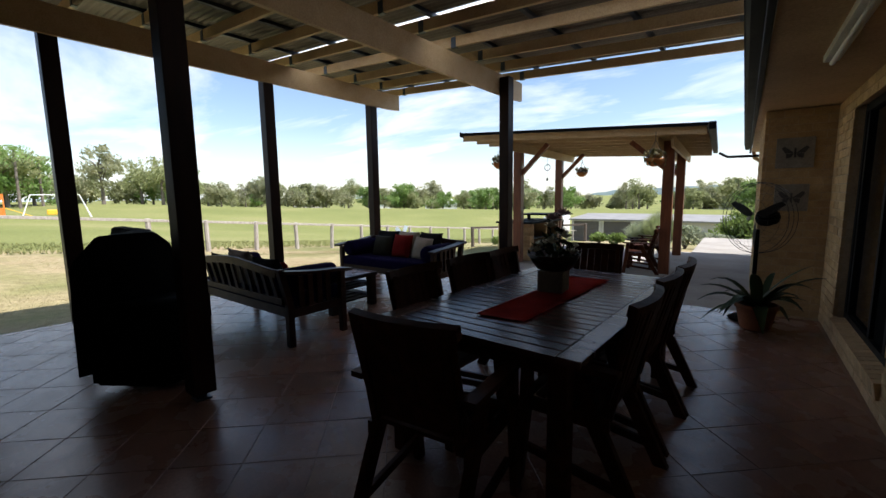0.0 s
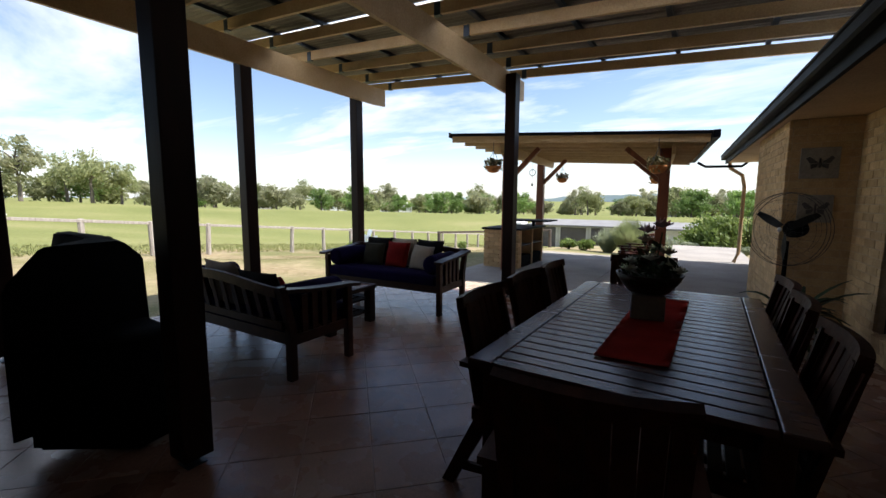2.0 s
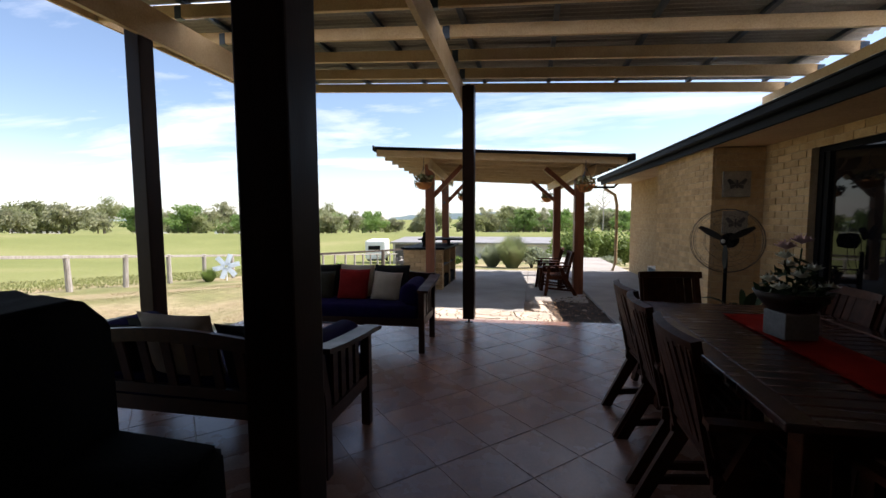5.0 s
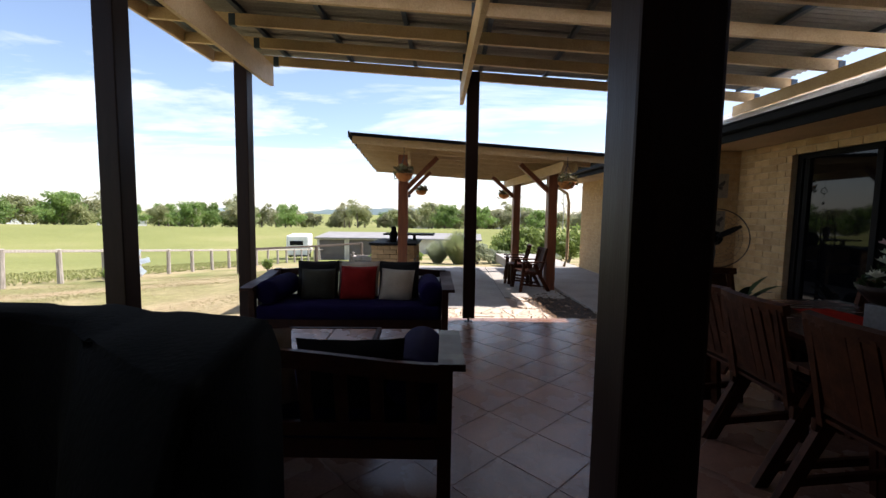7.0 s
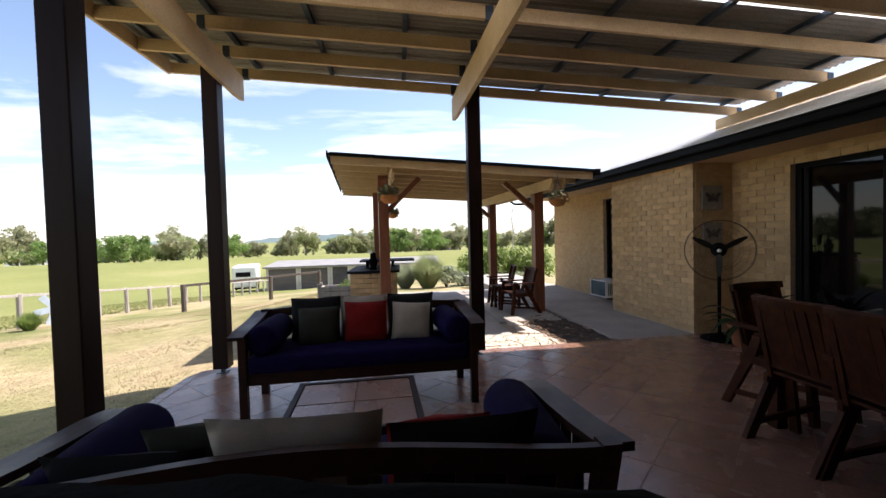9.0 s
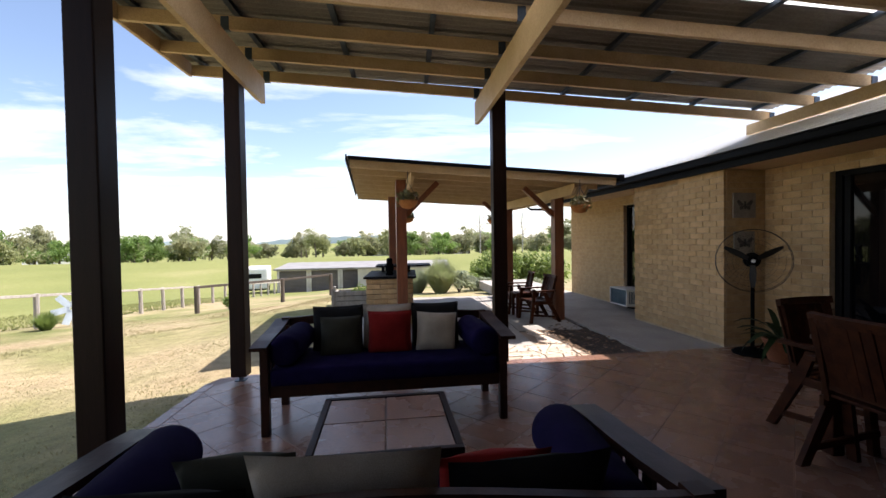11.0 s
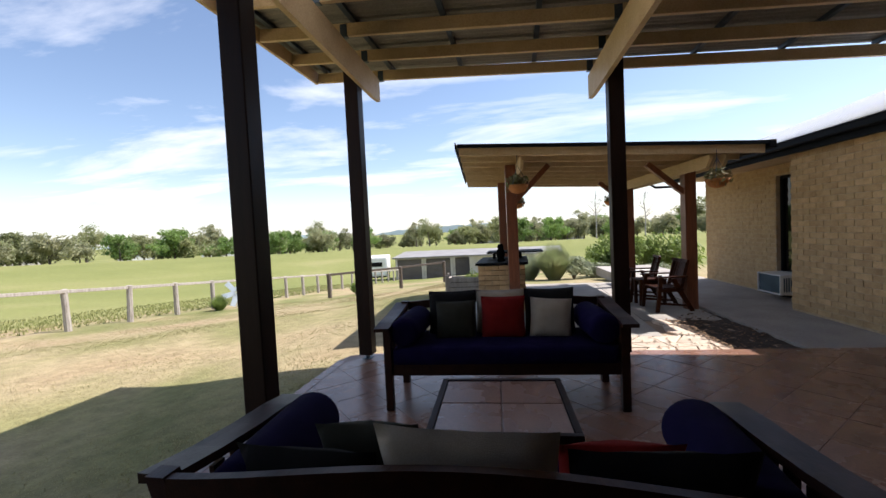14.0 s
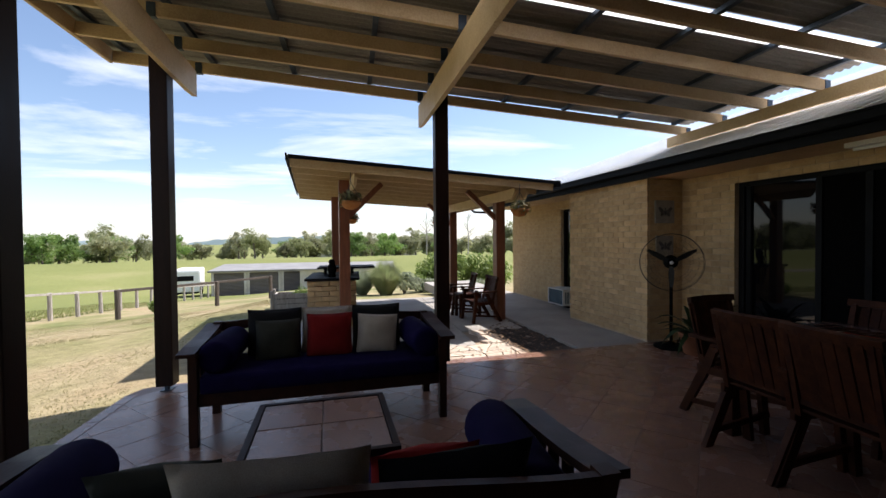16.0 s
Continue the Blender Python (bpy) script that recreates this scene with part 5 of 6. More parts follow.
for k in range(6):
    bm = bmesh.new()
    box(bm, -0.10, 0.10, -0.012, 0.012, 0.06, 0.55, pose(0, -0.05, 0.62, 0, k * 60 + 20, 18))
    part("blade", bm, M_TIN, orn2)

# play set on the hill
PX, PY = place_polar(83.9, 62)
ps = thing("play_set", "grey swing frame with orange and yellow slide", "swing set", at=pose(PX, PY, ground_z(PX, PY), 0, 0, 84))
M_ORANGE = material("orange_plastic", (0.75, 0.20, 0.03), 0.4)
M_YELLOW = material("yellow_plastic", (0.80, 0.48, 0.04), 0.4)
for x in (0.0, 4.2):
    bm = bmesh.new()
    tube(bm, [(x - (0.9 if x == 0 else -0.9), -0.8, -0.1), (x, 0, 2.6)], 0.05, 6)
    tube(bm, [(x - (0.9 if x == 0 else -0.9), 0.8, -0.1), (x, 0, 2.6)], 0.05, 6)
    part("frame_leg", bm, M_WHITE, ps)
bm = bmesh.new()
tube(bm, [(0, 0, 2.6), (4.2, 0, 2.6)], 0.05, 6)
part("cross_bar", bm, M_WHITE, ps)
bm = bmesh.new()
box(bm, -3.1, -2.1, -0.5, 0.5, 0, 1.2)
box(bm, -3.1, -2.1, -0.5, 0.5, 2.1, 2.7)
for x in (-3.05, -2.15):
    for y in (-0.45, 0.45):
        box(bm, x - 0.05, x + 0.05, y - 0.05, y + 0.05, 1.2, 2.1)
part("tower", bm, M_ORANGE, ps, "orange play tower")
bm = bmesh.new()
bar(bm, (-2.1, 0, 1.2), (0.1, 0, 0.15), 0.5, 0.08)
box(bm, 1.2, 2.6, -0.4, 0.4, 0.3, 0.9, bevel=0.1)
part("slide", bm, M_YELLOW, ps, "yellow slide and seat")


# raised bed of weathered sleepers beside the brick barbecue
pb = thing("planter_box", "raised garden bed of weathered grey timber rails", "planter", at=pose(-2.33, 5.62, ground_z(-2.33, 5.62), 0, 0, 4))
for k in range(3):
    for y in (-0.20, 0.20):
        bm = bmesh.new()
        box(bm, -0.44, 0.44, y - 0.025, y + 0.025, 0.02 + k * 0.12, 0.125 + k * 0.12, bevel=0.006)
        part("rail", bm, M_GREYTIMBER, pb)
    for x in (-0.40, 0.40):
        bm = bmesh.new()
        box(bm, x - 0.025, x + 0.025, -0.174, 0.174, 0.02 + k * 0.12, 0.125 + k * 0.12, bevel=0.006)
        part("end_rail", bm, M_GREYTIMBER, pb)
for x in (-0.47, 0.47):
    for y in (-0.23, 0.23):
        bm = bmesh.new()
        box(bm, x - 0.03, x + 0.03, y - 0.03, y + 0.03, -0.1, 0.44, bevel=0.006)
        part("post", bm, M_GREYTIMBER, pb)
bm = bmesh.new()
box(bm, -0.372, 0.372, -0.173, 0.173, 0.0, 0.30)
part("soil", bm, M_SOIL, pb)
bm = bmesh.new()
rn = random.Random(17)
for _ in range(420):
    a, q = rn.uniform(0, math.tau), rn.random() ** 0.5
    leaf(bm, Vector((0.16 + 0.22 * q * math.cos(a), 0.15 * q * math.sin(a), 0.31 + 0.24 * rn.random() * (1.1 - q))), rn, 0.032)
part("foliage", bm, M_BRIGHT, pb)


# distant farm houses between the trees
def farm_house(az, d, w, wall_mat, roof_mat, label):
    x, y = place_polar(az, d)
    f = thing("farm_house", label, "house", "distant farm houses", at=pose(x, y, ground_z(x, y), 0, 0, az))
    bm = bmesh.new()
    box(bm, -w / 2, w / 2, -4, 4, -1, 3.4)
    part("wall", bm, wall_mat, f)
    bm = bmesh.new()
    v = [bm.verts.new(p) for p in ((-w / 2 - 0.5, -4.5, 3.4), (w / 2 + 0.5, -4.5, 3.4), (w / 2 - 3, 0, 5.6), (-w / 2 + 3, 0, 5.6), (-w / 2 - 0.5, 4.5, 3.4), (w / 2 + 0.5, 4.5, 3.4))]
    for q in ((0, 1, 2, 3), (3, 2, 5, 4), (0, 3, 4), (1, 5, 2)):
        bm.faces.new([v[i] for i in q])
    part("roof", bm, roof_mat, f)
    for k in range(int(w / 4)):
        bm = bmesh.new()
        box(bm, -w / 2 + 1 + k * 4, -w / 2 + 2.6 + k * 4, -4.06, -4.01, 1.0, 2.4)
        part("window", bm, M_FRAME, f)


M_ORROOF = material("orange_tiled_roof", (0.45, 0.20, 0.09), 0.8, scale=1)
for a in ((4.2, 235, 16, M_SHEDT, M_ORROOF, "low farm house with an orange tiled roof"), (38.6, 240, 18, M_WHITE, M_WHITE, "long white farm building beyond the trees"),
          (47.0, 250, 14, M_WHITE, M_SHEDROOF, "white farm house beyond the trees"), (56.5, 250, 16, M_SHEDT, M_SHEDROOF, "pale farm house beyond the trees"), (-6.5, 240, 14, M_SHEDT, M_ORROOF, "low farm house with an orange tiled roof")):
    farm_house(*a)


# grass tufts: mown lawn near the patio, long grass in the paddock
def tufts(name, label, n, x0, x1, y0, y1, h, mat, seed, skip=None):
    rn = random.Random(seed)
    verts, faces = [], []
    for _ in range(n):
        x, y = rn.uniform(x0, x1), rn.uniform(y0, y1)
        if skip and skip(x, y):
            continue
        z = ground_z(x, y)
        for _ in range(3):
            a = rn.uniform(0, math.tau)
            hh_ = h * rn.uniform(0.5, 1.2)
            c, s = math.cos(a), math.sin(a)
            bx, by = x + rn.uniform(-0.03, 0.03), y + rn.uniform(-0.03, 0.03)
            i = len(verts)
            w = 0.12 * h + 0.003
            verts += [(bx - s * w, by + c * w, z - 0.01), (bx + s * w, by - c * w, z - 0.01), (bx + c * hh_ * 0.5, by + s * hh_ * 0.5, z + hh_)]
            faces.append((i, i + 1, i + 2))
    me = bpy.data.meshes.new(name)
    me.from_pydata(verts, [], faces)
    me.materials.append(mat)
    return tagged(new(name, me), label, "grass", kind="stuff")


M_DRY = material("dry_grass", (0.37, 0.31, 0.175), 0.9, second=(0.27, 0.255, 0.115), scale=0.7, spec=0.1)
M_LONG = material("paddock_grass", (0.27, 0.29, 0.105), 0.9, second=(0.34, 0.33, 0.15), scale=0.25, spec=0.1)
let_through(M_DRY)
let_through(M_LONG)
tufts("lawn_grass", "short dry tufts of mown lawn grass", 60000, -12.8, -3.1, -7.0, 12.0, 0.013, M_DRY, 31)
tufts("paddock_grass", "long green and straw paddock grass", 9000, -19.0, -13.6, -12.0, 30.0, 0.10, M_LONG, 32)


# small things by the house
M_POT = material("terracotta_pot", (0.36, 0.13, 0.06), 0.75, scale=6, bump=0.2)
M_DARKLEAF = material("dark_green_leaf", (0.020, 0.036, 0.012), 0.5, second=(0.03, 0.05, 0.018), scale=5, spec=0.15)


def strap_leaf(bm, base, a, length, rise, droop, w):
    """One arching strap leaf with a fold along the middle."""
    pts = []
    for i in range(7):
        t = i / 6
        pts.append(Vector(base) + Vector((math.cos(a) * length * t, math.sin(a) * length * t, rise * t - droop * t * t)))
    side = Vector((-math.sin(a), math.cos(a), 0))
    rows = []
    for i, p in enumerate(pts):
        ww = w * math.sin(math.pi * min(0.12 + 0.88 * (i / 6), 0.985)) ** 0.7
        rows.append((bm.verts.new(p + side * ww + Vector((0, 0, 0.3 * ww))), bm.verts.new(p), bm.verts.new(p - side * ww + Vector((0, 0, 0.3 * ww)))))
    for r0, r1 in zip(rows, rows[1:]):
        bm.faces.new((r0[0], r1[0], r1[1], r0[1]))
        bm.faces.new((r0[1], r1[1], r1[2], r0[2]))


pp = thing("potted_plant", "dark strap-leaved plant in a terracotta pot", "plant", at=pose(3.10, -0.32, 0.0))
bm = bmesh.new()
lathe(bm, [(0.11, 0), (0.13, 0.02), (0.17, 0.22), (0.185, 0.22), (0.185, 0.26), (0.165, 0.26), (0.15, 0.20), (0.02, 0.19)], 24)
pot_ = part("pot", bm, M_POT, pp, "terracotta pot", smooth=True)
rn = random.Random(3)
for k in range(30):
    bm = bmesh.new()
    strap_leaf(bm, (rn.uniform(-0.04, 0.04), rn.uniform(-0.04, 0.04), 0.20), k * 2.399, rn.uniform(0.28, 0.52), rn.uniform(0.25, 0.75), rn.uniform(0.15, 0.55), rn.uniform(0.03, 0.055))
    part("leaf", bm, M_DARKLEAF, pp, smooth=True)

bm = bmesh.new()
lathe(bm, [(0.001, 0.205), (0.148, 0.205), (0.148, 0.195), (0.001, 0.192)], 20)
part("soil", bm, M_DIRT, pot_)

# pedestal fan
fan = thing("pedestal_fan", "large black pedestal fan with a wire guard", "fan", at=pose(3.05, 0.02, 0.0, 0, 0, -38))
FH = 1.10
bm = bmesh.new()
lathe(bm, [(0.02, 0), (0.20, 0), (0.21, 0.015), (0.18, 0.035), (0.05, 0.05), (0.03, 0.08)], 24)
part("base", bm, M_BLACK, fan, smooth=True)
bm = bmesh.new()
tube(bm, [(0, 0, 0.05), (0, 0, 0.98)], 0.02, 12)
part("pole", bm, M_BLACK, fan, smooth=True)
bm = bmesh.new()
lathe(bm, [(0.02, 0.20), (0.075, 0.18), (0.09, 0.10), (0.085, 0.03), (0.03, 0.0)], 18, pose(0, 0.02, FH, -90, 0, 0))
part("motor", bm, M_BLACK, fan, smooth=True)
guard = bmesh.new()
for R, y in ((0.37, -0.02), (0.365, -0.07), (0.30, -0.10), (0.20, -0.12), (0.10, -0.125), (0.365, 0.04), (0.25, 0.07)):
    ring_p = [(R * math.cos(k * math.tau / 40), y, FH + R * math.sin(k * math.tau / 40)) for k in range(41)]
    tube(guard, ring_p, 0.0014 if R < 0.36 else 0.003, 5)
for k in range(36):
    a = k * math.tau / 36
    tube(guard, [(r_ * math.cos(a + tw), y, FH + r_ * math.sin(a + tw)) for r_, y, tw in ((0.05, -0.125, 0), (0.20, -0.12, 0.1), (0.30, -0.10, 0.2), (0.37, -0.04, 0.25))], 0.0010, 3)
M_BLADE = material("dark_grey_blade", (0.022, 0.021, 0.020), 0.5)
M_GUARD = material("wire_guard", (0.05, 0.05, 0.05), 0.4, metal=0.5)
grd = part("guard", guard, M_GUARD, fan, "thin chrome wire guard")
for k in range(3):
    bm = bmesh.new()
    a0 = radians(30 + k * 120)
    rows = []
    for i in range(6):
        t = i / 5
        r_ = 0.05 + 0.27 * t
        wd = 0.012 + 0.022 * math.sin(math.pi * min(t * 0.8 + 0.15, 1))
        c, s = math.cos(a0), math.sin(a0)
        tang = Vector((-s, 0, c))
        p = Vector((r_ * c, -0.04, FH + r_ * s))
        rows.append((bm.verts.new(p - tang * wd + Vector((0, 0.02, 0))), bm.verts.new(p + tang * wd - Vector((0, 0.02, 0)))))
    for r0, r1 in zip(rows, rows[1:]):
        bm.faces.new((r0[0], r1[0], r1[1], r0[1]))
    bmesh.ops.solidify(bm, geom=bm.faces[:], thickness=0.004)
    part("blade", bm, M_BLADE, fan)
bm = bmesh.new()
lathe(bm, [(0.001, 0.012), (0.018, 0.010), (0.023, 0.0), (0.018, -0.008)], 16, pose(0, -0.128, FH, 90, 0, 0))
part("badge", bm, M_WHITE, grd, "pale round centre badge", smooth=True)

# butterfly plaques on the pier
M_PLQ = material("stone_plaque", (0.30, 0.285, 0.26), 0.8, scale=8, bump=0.3)
for z0, s in ((1.62, 0.32), (1.16, 0.29)):
    pl = thing("wall_plaque", "pale square stone plaque with a dark butterfly", "plaque", "plaques on the brick pier", at=TURN @ pose(3.30, 0.436, z0 + s / 2))
    bm = bmesh.new()
    box(bm, -s / 2, s / 2, -0.024, 0.0, -s / 2, s / 2, bevel=0.006)
    part("tablet", bm, M_PLQ, pl)
    bm = bmesh.new()
    for sx in (-1, 1):
        for q in (((0.01, 0.0), (0.09, 0.07), (0.115, 0.05), (0.08, -0.005)), ((0.01, -0.005), (0.075, -0.01), (0.07, -0.06), (0.03, -0.045))):
            top_ = [bm.verts.new((sx * x, -0.032, z)) for x, z in q]
            bot_ = [bm.verts.new((sx * x, -0.023, z)) for x, z in q]
            bm.faces.new(top_)
            for i in range(4):
                j = (i + 1) % 4
                bm.faces.new((top_[i], top_[j], bot_[j], bot_[i]))
    box(bm, -0.008, 0.008, -0.036, -0.023, -0.05, 0.05)
    bmesh.ops.recalc_face_normals(bm, faces=bm.faces)
    part("butterfly", bm, material("dull_pewter", (0.09, 0.09, 0.10), 0.6, metal=0.3), pl, "dark metal butterfly")

# window air conditioner
ac = thing("air_conditioner", "white boxed window air conditioner on the brick wall", "air conditioner", at=TURN @ pose(3.31, 3.07, 0.06))
bm = bmesh.new()
for a in ((0, 0.50, 0, 0.02, 0, 0.33), (0, 0.50, 0.58, 0.60, 0, 0.33), (0, 0.50, 0.021, 0.579, 0, 0.02), (0, 0.50, 0.021, 0.579, 0.31, 0.33)):
    box(bm, *a, bevel=0.004)
part("casing", bm, M_WHITE, ac)
bm = bmesh.new()
box(bm, 0.03, 0.05, 0.021, 0.579, 0.021, 0.309)
for k in range(14):
    box(bm, 0.012, 0.03, 0.021, 0.579, 0.025 + k * 0.0205, 0.033 + k * 0.0205)
for k in range(12):
    box(bm, 0.05 + k * 0.035, 0.07 + k * 0.035, -0.004, -0.001, 0.05, 0.28)
part("coil", bm, material("blue_grey_coil", (0.07, 0.12, 0.16), 0.5, metal=0.4), ac, "blue-grey condenser coil")
for y in (0.08, 0.50):
    bm = bmesh.new()
    bar(bm, (0.06, y, -0.017), (0.40, y, -0.075), 0.03, 0.03)
    part("bracket", bm, M_FASCIA, ac)

# eaves light
el = thing("eaves_light", "unlit white fluorescent batten under the soffit", "ceiling light", at=TURN @ pose(3.29, -2.35, GZ0 + 0.02))
block("batten", -0.04, 0.04, -0.65, 0.65, -0.045, 0.0, M_WHITE, el, bevel=0.006)
bm = bmesh.new()
tube(bm, [(0, -0.6, -0.065), (0, 0.6, -0.065)], 0.014, 10)
part("tube", bm, M_WHITE, el, smooth=True)

# flower bowl on the runner
fb = thing("flower_bowl", "dark bowl of white roses on a square grey stand", "flowers", at=pose(2.13, -3.0, TZ + 0.014, 0, 0, 8))
bm = bmesh.new()
box(bm, -0.08, 0.08, -0.08, 0.08, 0, 0.13, bevel=0.006)
part("stand", bm, material("grey_stone_stand", (0.17, 0.16, 0.15), 0.7, scale=8, bump=0.2), fb, "square grey stone stand")
bm = bmesh.new()
lathe(bm, [(0.05, 0.128), (0.10, 0.14), (0.14, 0.19), (0.165, 0.235), (0.155, 0.235), (0.12, 0.20), (0.03, 0.19)], 26)
part("bowl", bm, M_POST, fb, "dark timber bowl", smooth=True)
M_PETAL = material("white_petal", (0.80, 0.80, 0.68), 0.7, scale=20)
M_PINK = material("pink_petal", (0.70, 0.48, 0.50), 0.7, scale=20)
rn = random.Random(9)


def rose(x, y, z, r_, mat):
    bm = bmesh.new()
    for layer in range(3):
        n_ = 5 + layer
        rr = r_ * (0.35 + 0.32 * layer)
        for k in range(n_):
            a = k * math.tau / n_ + layer * 0.6
            c, s = math.cos(a), math.sin(a)
            sd = Vector((-s, c, 0)) * rr * 0.75
            o = Vector((x, y, z))
            q = [o + Vector((0, 0, -r_ * 0.5)), o + Vector((c, s, 0)) * rr * 0.7 + sd * 0.7 + Vector((0, 0, -r_ * 0.1)), o + Vector((c, s, 0)) * rr + Vector((0, 0, r_ * (0.55 - 0.25 * layer))),
                 o + Vector((c, s, 0)) * rr * 0.7 - sd * 0.7 + Vector((0, 0, -r_ * 0.1))]
            bm.faces.new([bm.verts.new(v_) for v_ in q])
    return part("rose", bm, mat, fb)


for x, y, z in ((0.0, -0.05, 0.33), (-0.03, 0.02, 0.42), (0.08, -0.02, 0.36), (-0.09, 0.03, 0.30), (0.10, 0.06, 0.29), (0.03, 0.08, 0.37), (-0.10, -0.06, 0.27), (0.13, -0.06, 0.27)):
    rose(x, y, z, 0.046, M_PETAL)
for x, y, z in ((0.05, 0.02, 0.50), (-0.02, 0.03, 0.47)):
    rose(x, y, z, 0.055, M_PINK)
bm = bmesh.new()
for _ in range(150):
    a, q = rn.uniform(0, math.tau), rn.random() ** 0.6
    leaf(bm, Vector((0.16 * q * math.cos(a), 0.16 * q * math.sin(a), 0.20 + rn.random() * 0.26 * (1.1 - q))), rn, 0.035)
part("foliage", bm, M_DARKLEAF, fb)
bm = bmesh.new()
for x, y, z in ((0.0, -0.05, 0.30), (0.05, 0.02, 0.45), (-0.03, 0.02, 0.39), (0.08, -0.02, 0.33)):
    tube(bm, [(x * 0.3, y * 0.3, 0.18), (x, y, z)], 0.004, 5)
part("stem", bm, M_DARKLEAF, fb)


# bricks of the house walls
BL, CH, GAP = 0.24, 0.080, 0.008


def brick_face(parent, face, u0, u1, z0, z1, holes=(), near=None, limit=300):
    """Running-bond bricks proud of a wall. face: 'x' (looks to -x, at coordinate c) or 'y'. Bricks in the near stretch are single parts, the rest one mesh."""
    axis, c = face
    shared = {}
    rest = bmesh.new()
    done = 0
    rn = random.Random(4)
    for k in range(int((z1 - z0) / CH)):
        z = z0 + k * CH
        u = u0 - (k % 2) * BL / 2
        while u < u1 - 0.01:
            a, b = max(u + GAP / 2, u0), min(u + BL - GAP / 2, u1)
            u += BL
            spans = [(a, b)]
            for h0, h1, hz0, hz1 in holes:
                if z + CH > hz0 + 0.02 and z < hz1 - 0.02:
                    spans = [(max(s0, lo), min(s1, hi)) for s0, s1 in spans for lo, hi in ((-99, h0), (h1, 99)) if min(s1, hi) - max(s0, lo) > 0.03]
            for s0, s1 in spans:
                if s1 - s0 < 0.03:
                    continue
                proud = rn.uniform(0.0, 0.003)
                mid = (s0 + s1) / 2
                if near and near[0] <= mid <= near[1] and done < limit:
                    key = round(s1 - s0, 3)
                    if key not in shared:
                        bm = bmesh.new()
                        if axis == "x":
                            box(bm, 0, 0.03, -key / 2, key / 2, 0, CH - GAP, bevel=0.003)
                        else:
                            box(bm, -key / 2, key / 2, 0, 0.03, 0, CH - GAP, bevel=0.003)
                        me = bpy.data.meshes.new("brick")
                        bm.to_mesh(me)
                        bm.free()
                        me.materials.append(M_BRICK)
                        shared[key] = me
                    ob = new("brick", shared[key])
                    ob.parent = parent
                    ob.location = (c - proud, mid, z) if axis == "x" else (mid, c - proud, z)
                    done += 1
                elif axis == "x":
                    box(rest, c - proud, c + 0.03, s0, s1, z, z + CH - GAP)
                else:
                    box(rest, s0, s1, c - proud, c + 0.03, z, z + CH - GAP)
    ob = part("brickwork", rest, M_BRICKS, parent)
    tagged(ob, kind="stuff")


def island_bricks():
    m = M_BRICK.copy()
    m.name = "cream_brick_joined"
    n, l = m.node_tree.nodes, m.node_tree.links
    info = next(x for x in n if x.bl_idname == "ShaderNodeObjectInfo")
    geo = n.new("ShaderNodeNewGeometry")
    for lk in list(info.outputs["Random"].links):
        l.new(geo.outputs["Random Per Island"], lk.to_socket)
    return m


M_BRICKS = island_bricks()
holes = [(WIN_Y0, WIN_Y1, WIN_Z0, WIN_Z1), (FW_Y0, FW_Y1, FW_Z0, FW_Z1)]
brick_face(wall_pier, ("x", 3.03), 0.44, 2.37, 0.0, 2.24, near=(0.3, 2.6))
brick_face(wall_pier, ("y", 0.44), 3.065, WX, 0.0, 2.24)
brick_face(wall_east, ("x", WX), -7.6, 0.438, 0.0, 2.24, holes, near=(-1.9, 0.5))
brick_face(wall_east, ("x", WX), 2.37, 6.1, 0.0, 2.24, holes)
# brick-on-edge sill under the window
y = WIN_Y0 + 0.005
while y < WIN_Y1 - 0.07:
    bm = bmesh.new()
    box(bm, -0.035, 0.09, 0, 0.076, -0.11, 0.0, pose(WX, y, WIN_Z0 + 0.012, 0, -9, 0), bevel=0.003)
    part("sill_brick", bm, M_BRICK, window_1)
    y += 0.086

# patio tiles laid on the diagonal
TS, TG = 0.373, 0.0045
R45 = Matrix.Rotation(radians(45), 4, "Z")
poly = [(PX0 + 0.11, PY0 + 0.02), (4.06, PY0 + 0.02), (3.60, far_y(3.60) - 0.10), (PX0 + 0.30, far_y(PX0 + 0.3) - 0.10), (PX0 + 0.11, far_y(PX0) - 0.32)]


def clip_poly(pts, region):
    """Cut a convex outline to a convex region."""
    out = pts
    for i in range(len(region)):
        (ax, ay), (bx, by) = region[i], region[(i + 1) % len(region)]
        side = lambda p: (bx - ax) * (p[1] - ay) - (by - ay) * (p[0] - ax)
        src, out = out, []
        for j in range(len(src)):
            p, q = src[j], src[(j + 1) % len(src)]
            sp, sq = side(p), side(q)
            if sp >= 0:
                out.append(p)
            if sp * sq < 0:
                t = sp / (sp - sq)
                out.append((p[0] + (q[0] - p[0]) * t, p[1] + (q[1] - p[1]) * t))
        if len(out) < 3:
            return []
    return out


def tile_mesh(bm, pts, z0=-0.005, z1=0.0, ch=0.002):
    cx, cy = sum(p[0] for p in pts) / len(pts), sum(p[1] for p in pts) / len(pts)
    ins = []
    for x, y in pts:
        d = Vector((cx - x, cy - y))
        d = d.normalized() * ch * 1.4 if d.length > 0.02 else d * 0.1
        ins.append((x + d.x, y + d.y))
    lo = [bm.verts.new((x, y, z0)) for x, y in pts]
    mi = [bm.verts.new((x, y, z1 - ch)) for x, y in pts]
    hi = [bm.verts.new((x, y, z1)) for x, y in ins]
    n_ = len(pts)
    bm.faces.new(hi)
    for i in range(n_):
        j = (i + 1) % n_
        bm.faces.new((lo[i], lo[j], mi[j], mi[i]))
        bm.faces.new((mi[i], mi[j], hi[j], hi[i]))


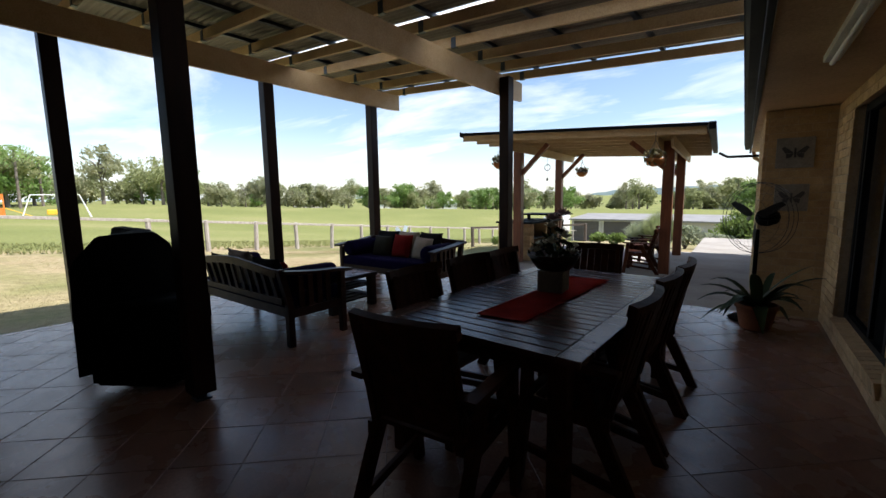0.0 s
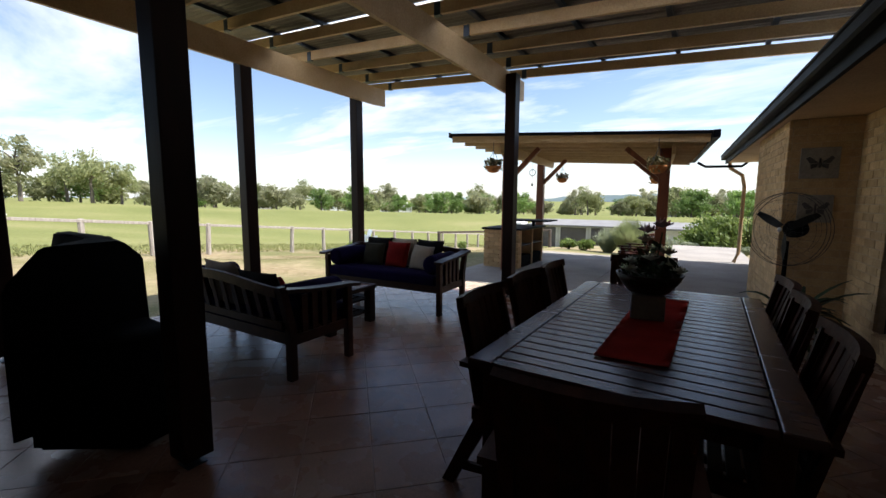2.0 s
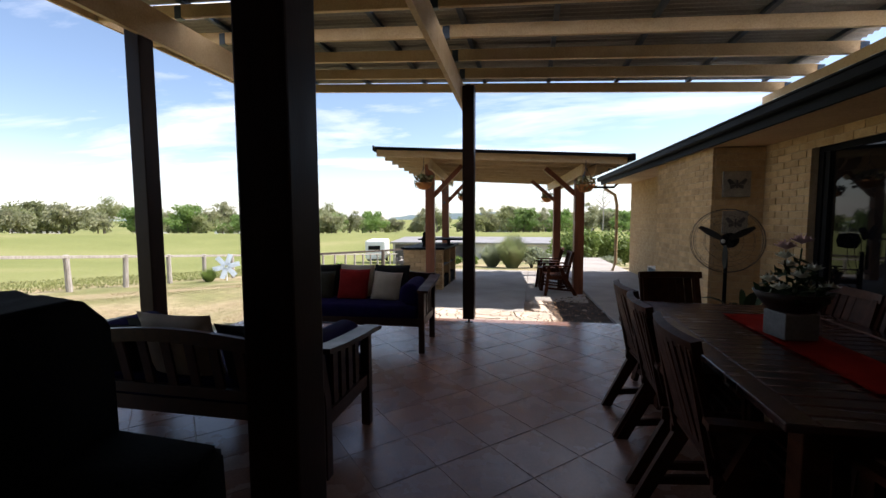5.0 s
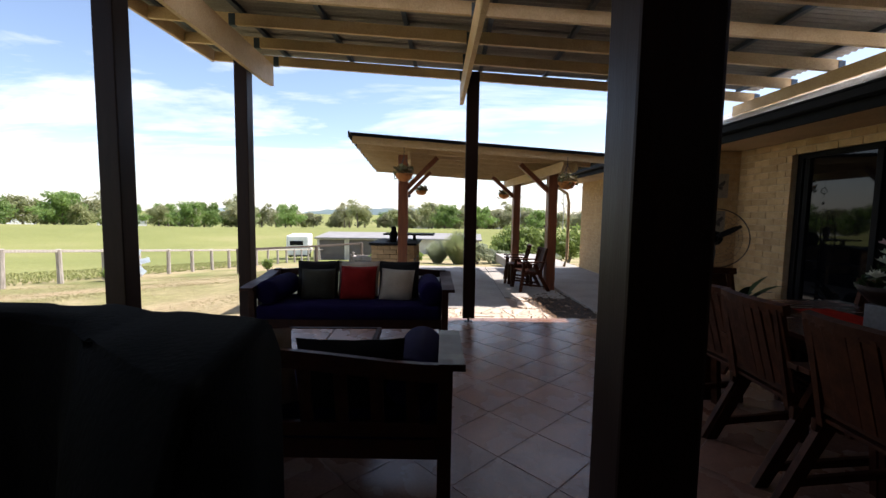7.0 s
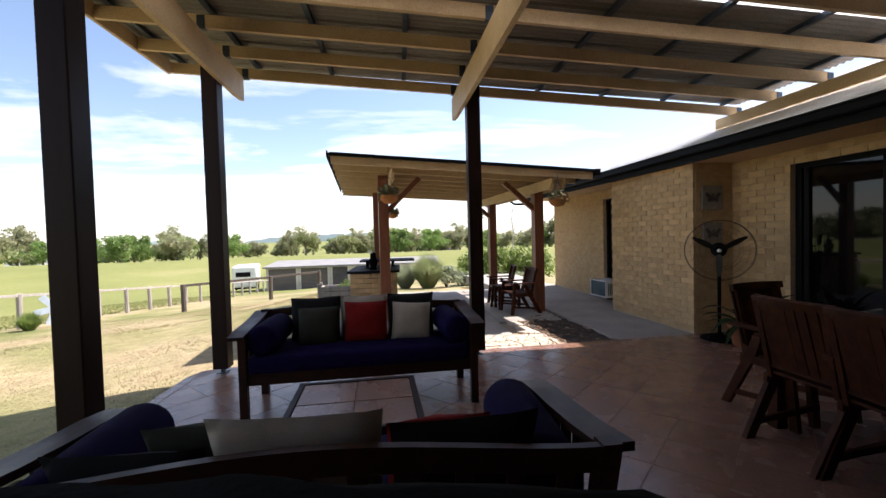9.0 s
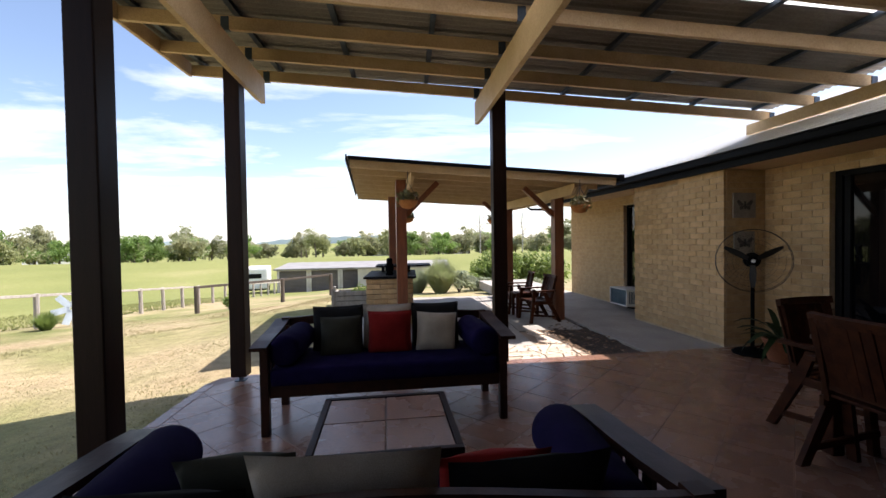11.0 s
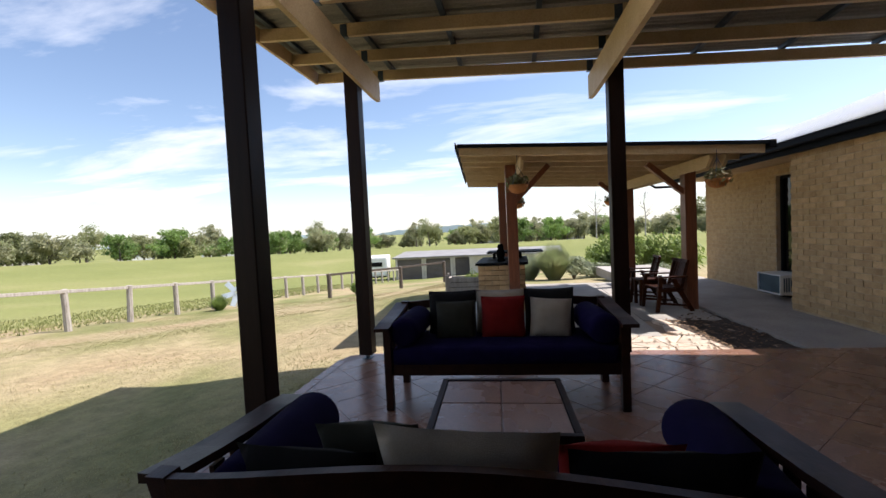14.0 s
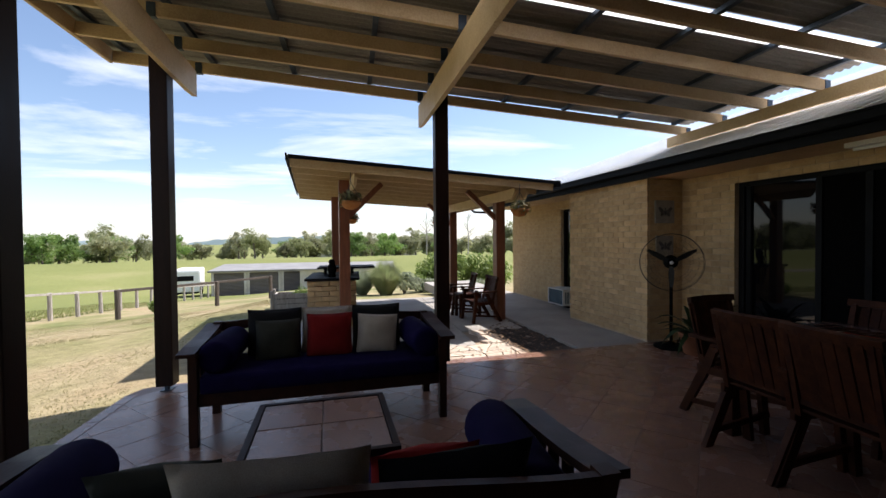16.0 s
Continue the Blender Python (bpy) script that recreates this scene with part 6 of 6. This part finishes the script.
whole = bmesh.new()
hh = (TS - TG) / 2
tile_mesh(whole, [(R45 @ Vector((x, y, 0))).to_2d()[:] for x, y in ((-hh, -hh), (hh, -hh), (hh, hh), (-hh, hh))])
tile_data = bpy.data.meshes.new("tile")
whole.to_mesh(tile_data)
whole.free()
tile_data.materials.append(M_TILE)
rest = bmesh.new()
count = 0
rn = random.Random(8)
for i in range(-24, 25):
    for j in range(-24, 25):
        c = R45 @ Vector((i * TS, j * TS, 0)) + Vector((0.335, -3.509, 0))
        if not (PX0 - 0.3 < c.x < 4.4 and PY0 - 0.3 < c.y < 0.7):
            continue
        pts = [(R45 @ Vector((x, y, 0)) + c).to_2d()[:] for x, y in ((-hh, -hh), (hh, -hh), (hh, hh), (-hh, hh))]
        cut = clip_poly(pts, poly)
        if not cut:
            continue
        full = len(cut) == 4 and all((Vector(a) - Vector(b)).length < 1e-5 for a, b in zip(cut, pts))
        if full and c.y > -4.9 and count < 300:
            ob = new("tile", tile_data)
            ob.parent = patio
            ob.location = (c.x, c.y, rn.uniform(-0.0012, 0.0))
            count += 1
        else:
            tile_mesh(rest, cut)
ob = part("tiling", rest, M_TILE, patio)
tagged(ob, kind="stuff")
# straight border tiles on the open edges
edge_pts = [((PX0 + 0.005, PY0 + 0.02), (PX0 + 0.005, far_y(PX0) - 0.26)), ((PX0 + 0.27, far_y(PX0 + 0.3) - 0.005), (3.60, far_y(3.60) - 0.005))]
for (ax, ay), (bx, by) in edge_pts:
    L = math.hypot(bx - ax, by - ay)
    n_ = int(L / TS)
    d = Vector(((bx - ax) / L, (by - ay) / L))
    nrm = Vector((d.y, -d.x))
    for k in range(n_ + 1):
        s0, s1 = k * TS + TG / 2, min((k + 1) * TS - TG / 2, L)
        if s1 - s0 < 0.05:
            continue
        bm = bmesh.new()
        q = [Vector((ax, ay)) + d * s0, Vector((ax, ay)) + d * s0 + nrm * 0.095, Vector((ax, ay)) + d * s1 + nrm * 0.095, Vector((ax, ay)) + d * s1]
        tile_mesh(bm, [tuple(p) for p in q][::-1])
        bmesh.ops.recalc_face_normals(bm, faces=bm.faces)
        part("edge_tile", bm, M_TILE, patio)

# crazy paving stones: a tight field of uneven flags
rn = random.Random(21)
step = 0.27
corner = {}
for i in range(-6, 9):
    for j in range(-1, 23):
        corner[i, j] = (i * step + rn.uniform(-0.09, 0.09) + (j % 2) * 0.1, 0.14 + j * step + rn.uniform(-0.09, 0.09))
field = [(-1.18, 0.12), (1.24, 0.24), (0.99, 1.84), (-1.18, 1.84)]
for i in range(-6, 8):
    for j in range(-1, 22):
        q = [corner[i, j], corner[i + 1, j], corner[i + 1, j + 1], corner[i, j + 1]]
        cx, cy = sum(p[0] for p in q) / 4, sum(p[1] for p in q) / 4
        if (-2 < cx < 0.80 and cy > 0.86) or rn.random() < 0.06:
            continue
        q = [(x + (cx - x) * 0.07, y + (cy - y) * 0.07) for x, y in q]
        q = clip_poly(q, field)
        q = clip_poly(q, [(-9, far_y(-9) + 0.01), (9, far_y(9) + 0.01), (9, 9), (-9, 9)]) if q else q
        if len(q) < 3:
            continue
        bm = bmesh.new()
        tile_mesh(bm, q, -0.09, rn.uniform(-0.052, -0.038), 0.006)
        part("stone", bm, M_STONE, bed)

# dark soil bed between the flags and the path, with leaf litter and broken stone
soil = thing("soil_bed", "dark bare soil bed littered with dry leaves", "garden bed", kind="structure")
ca, cb, cc, cd = Vector((1.22, 0.24)), Vector((1.945, 0.28)), Vector((1.82, 2.55)), Vector((1.0, 1.85))
bm = bmesh.new()
grid = []
for i in range(15):
    row = []
    for j in range(31):
        u, v = i / 14, j / 30
        p = ca.lerp(cb, u).lerp(cd.lerp(cc, u), v)
        row.append(bm.verts.new((p.x, p.y, -0.062 + 0.028 * noise.noise((p.x * 7, p.y * 7, 1)) + 0.012 * noise.noise((p.x * 24, p.y * 24, 4)))))
    grid.append(row)
for a, b in zip(grid, grid[1:]):
    for j in range(30):
        bm.faces.new((a[j], b[j], b[j + 1], a[j + 1]))
part("soil", bm, M_SOIL, soil, smooth=True)
rn = random.Random(5)
bm = bmesh.new()
for _ in range(420):
    u, v = rn.random() ** 1.6, rn.random()
    p = ca.lerp(cb, u).lerp(cd.lerp(cc, u), v)
    a, s_ = rn.uniform(0, math.tau), rn.uniform(0.012, 0.03)
    d = Vector((math.cos(a), math.sin(a), rn.uniform(-0.3, 0.3))) * s_
    w = Vector((-math.sin(a), math.cos(a), rn.uniform(-0.4, 0.4))) * s_ * 0.5
    c = Vector((p.x, p.y, -0.035 + rn.uniform(-0.012, 0.012)))
    bm.faces.new([bm.verts.new(c + q) for q in (-d, w, d, -w)])
tagged(part("leaf_litter", bm, M_LITTER, soil), kind="stuff")
bm = bmesh.new()
for _ in range(260):
    c = Vector((rn.uniform(-0.5, 1.15), rn.uniform(0.25, 1.75), -0.04))
    if (c.x < 0.8 and c.y > 0.84) or noise.noise((c.x * 2.2, c.y * 2.2, 8)) < -0.05:
        continue
    r_ = rn.uniform(0.012, 0.035)
    vs = [bm.verts.new(c + Vector((r_ * math.cos(k * 1.257) * rn.uniform(0.7, 1.2), r_ * math.sin(k * 1.257) * rn.uniform(0.7, 1.2), 0))) for k in range(5)]
    top = bm.verts.new(c + Vector((0, 0, r_ * rn.uniform(0.5, 0.9))))
    for k in range(5):
        bm.faces.new((vs[k], vs[(k + 1) % 5], top))
tagged(part("broken_stone", bm, M_STONE, bed), kind="stuff")
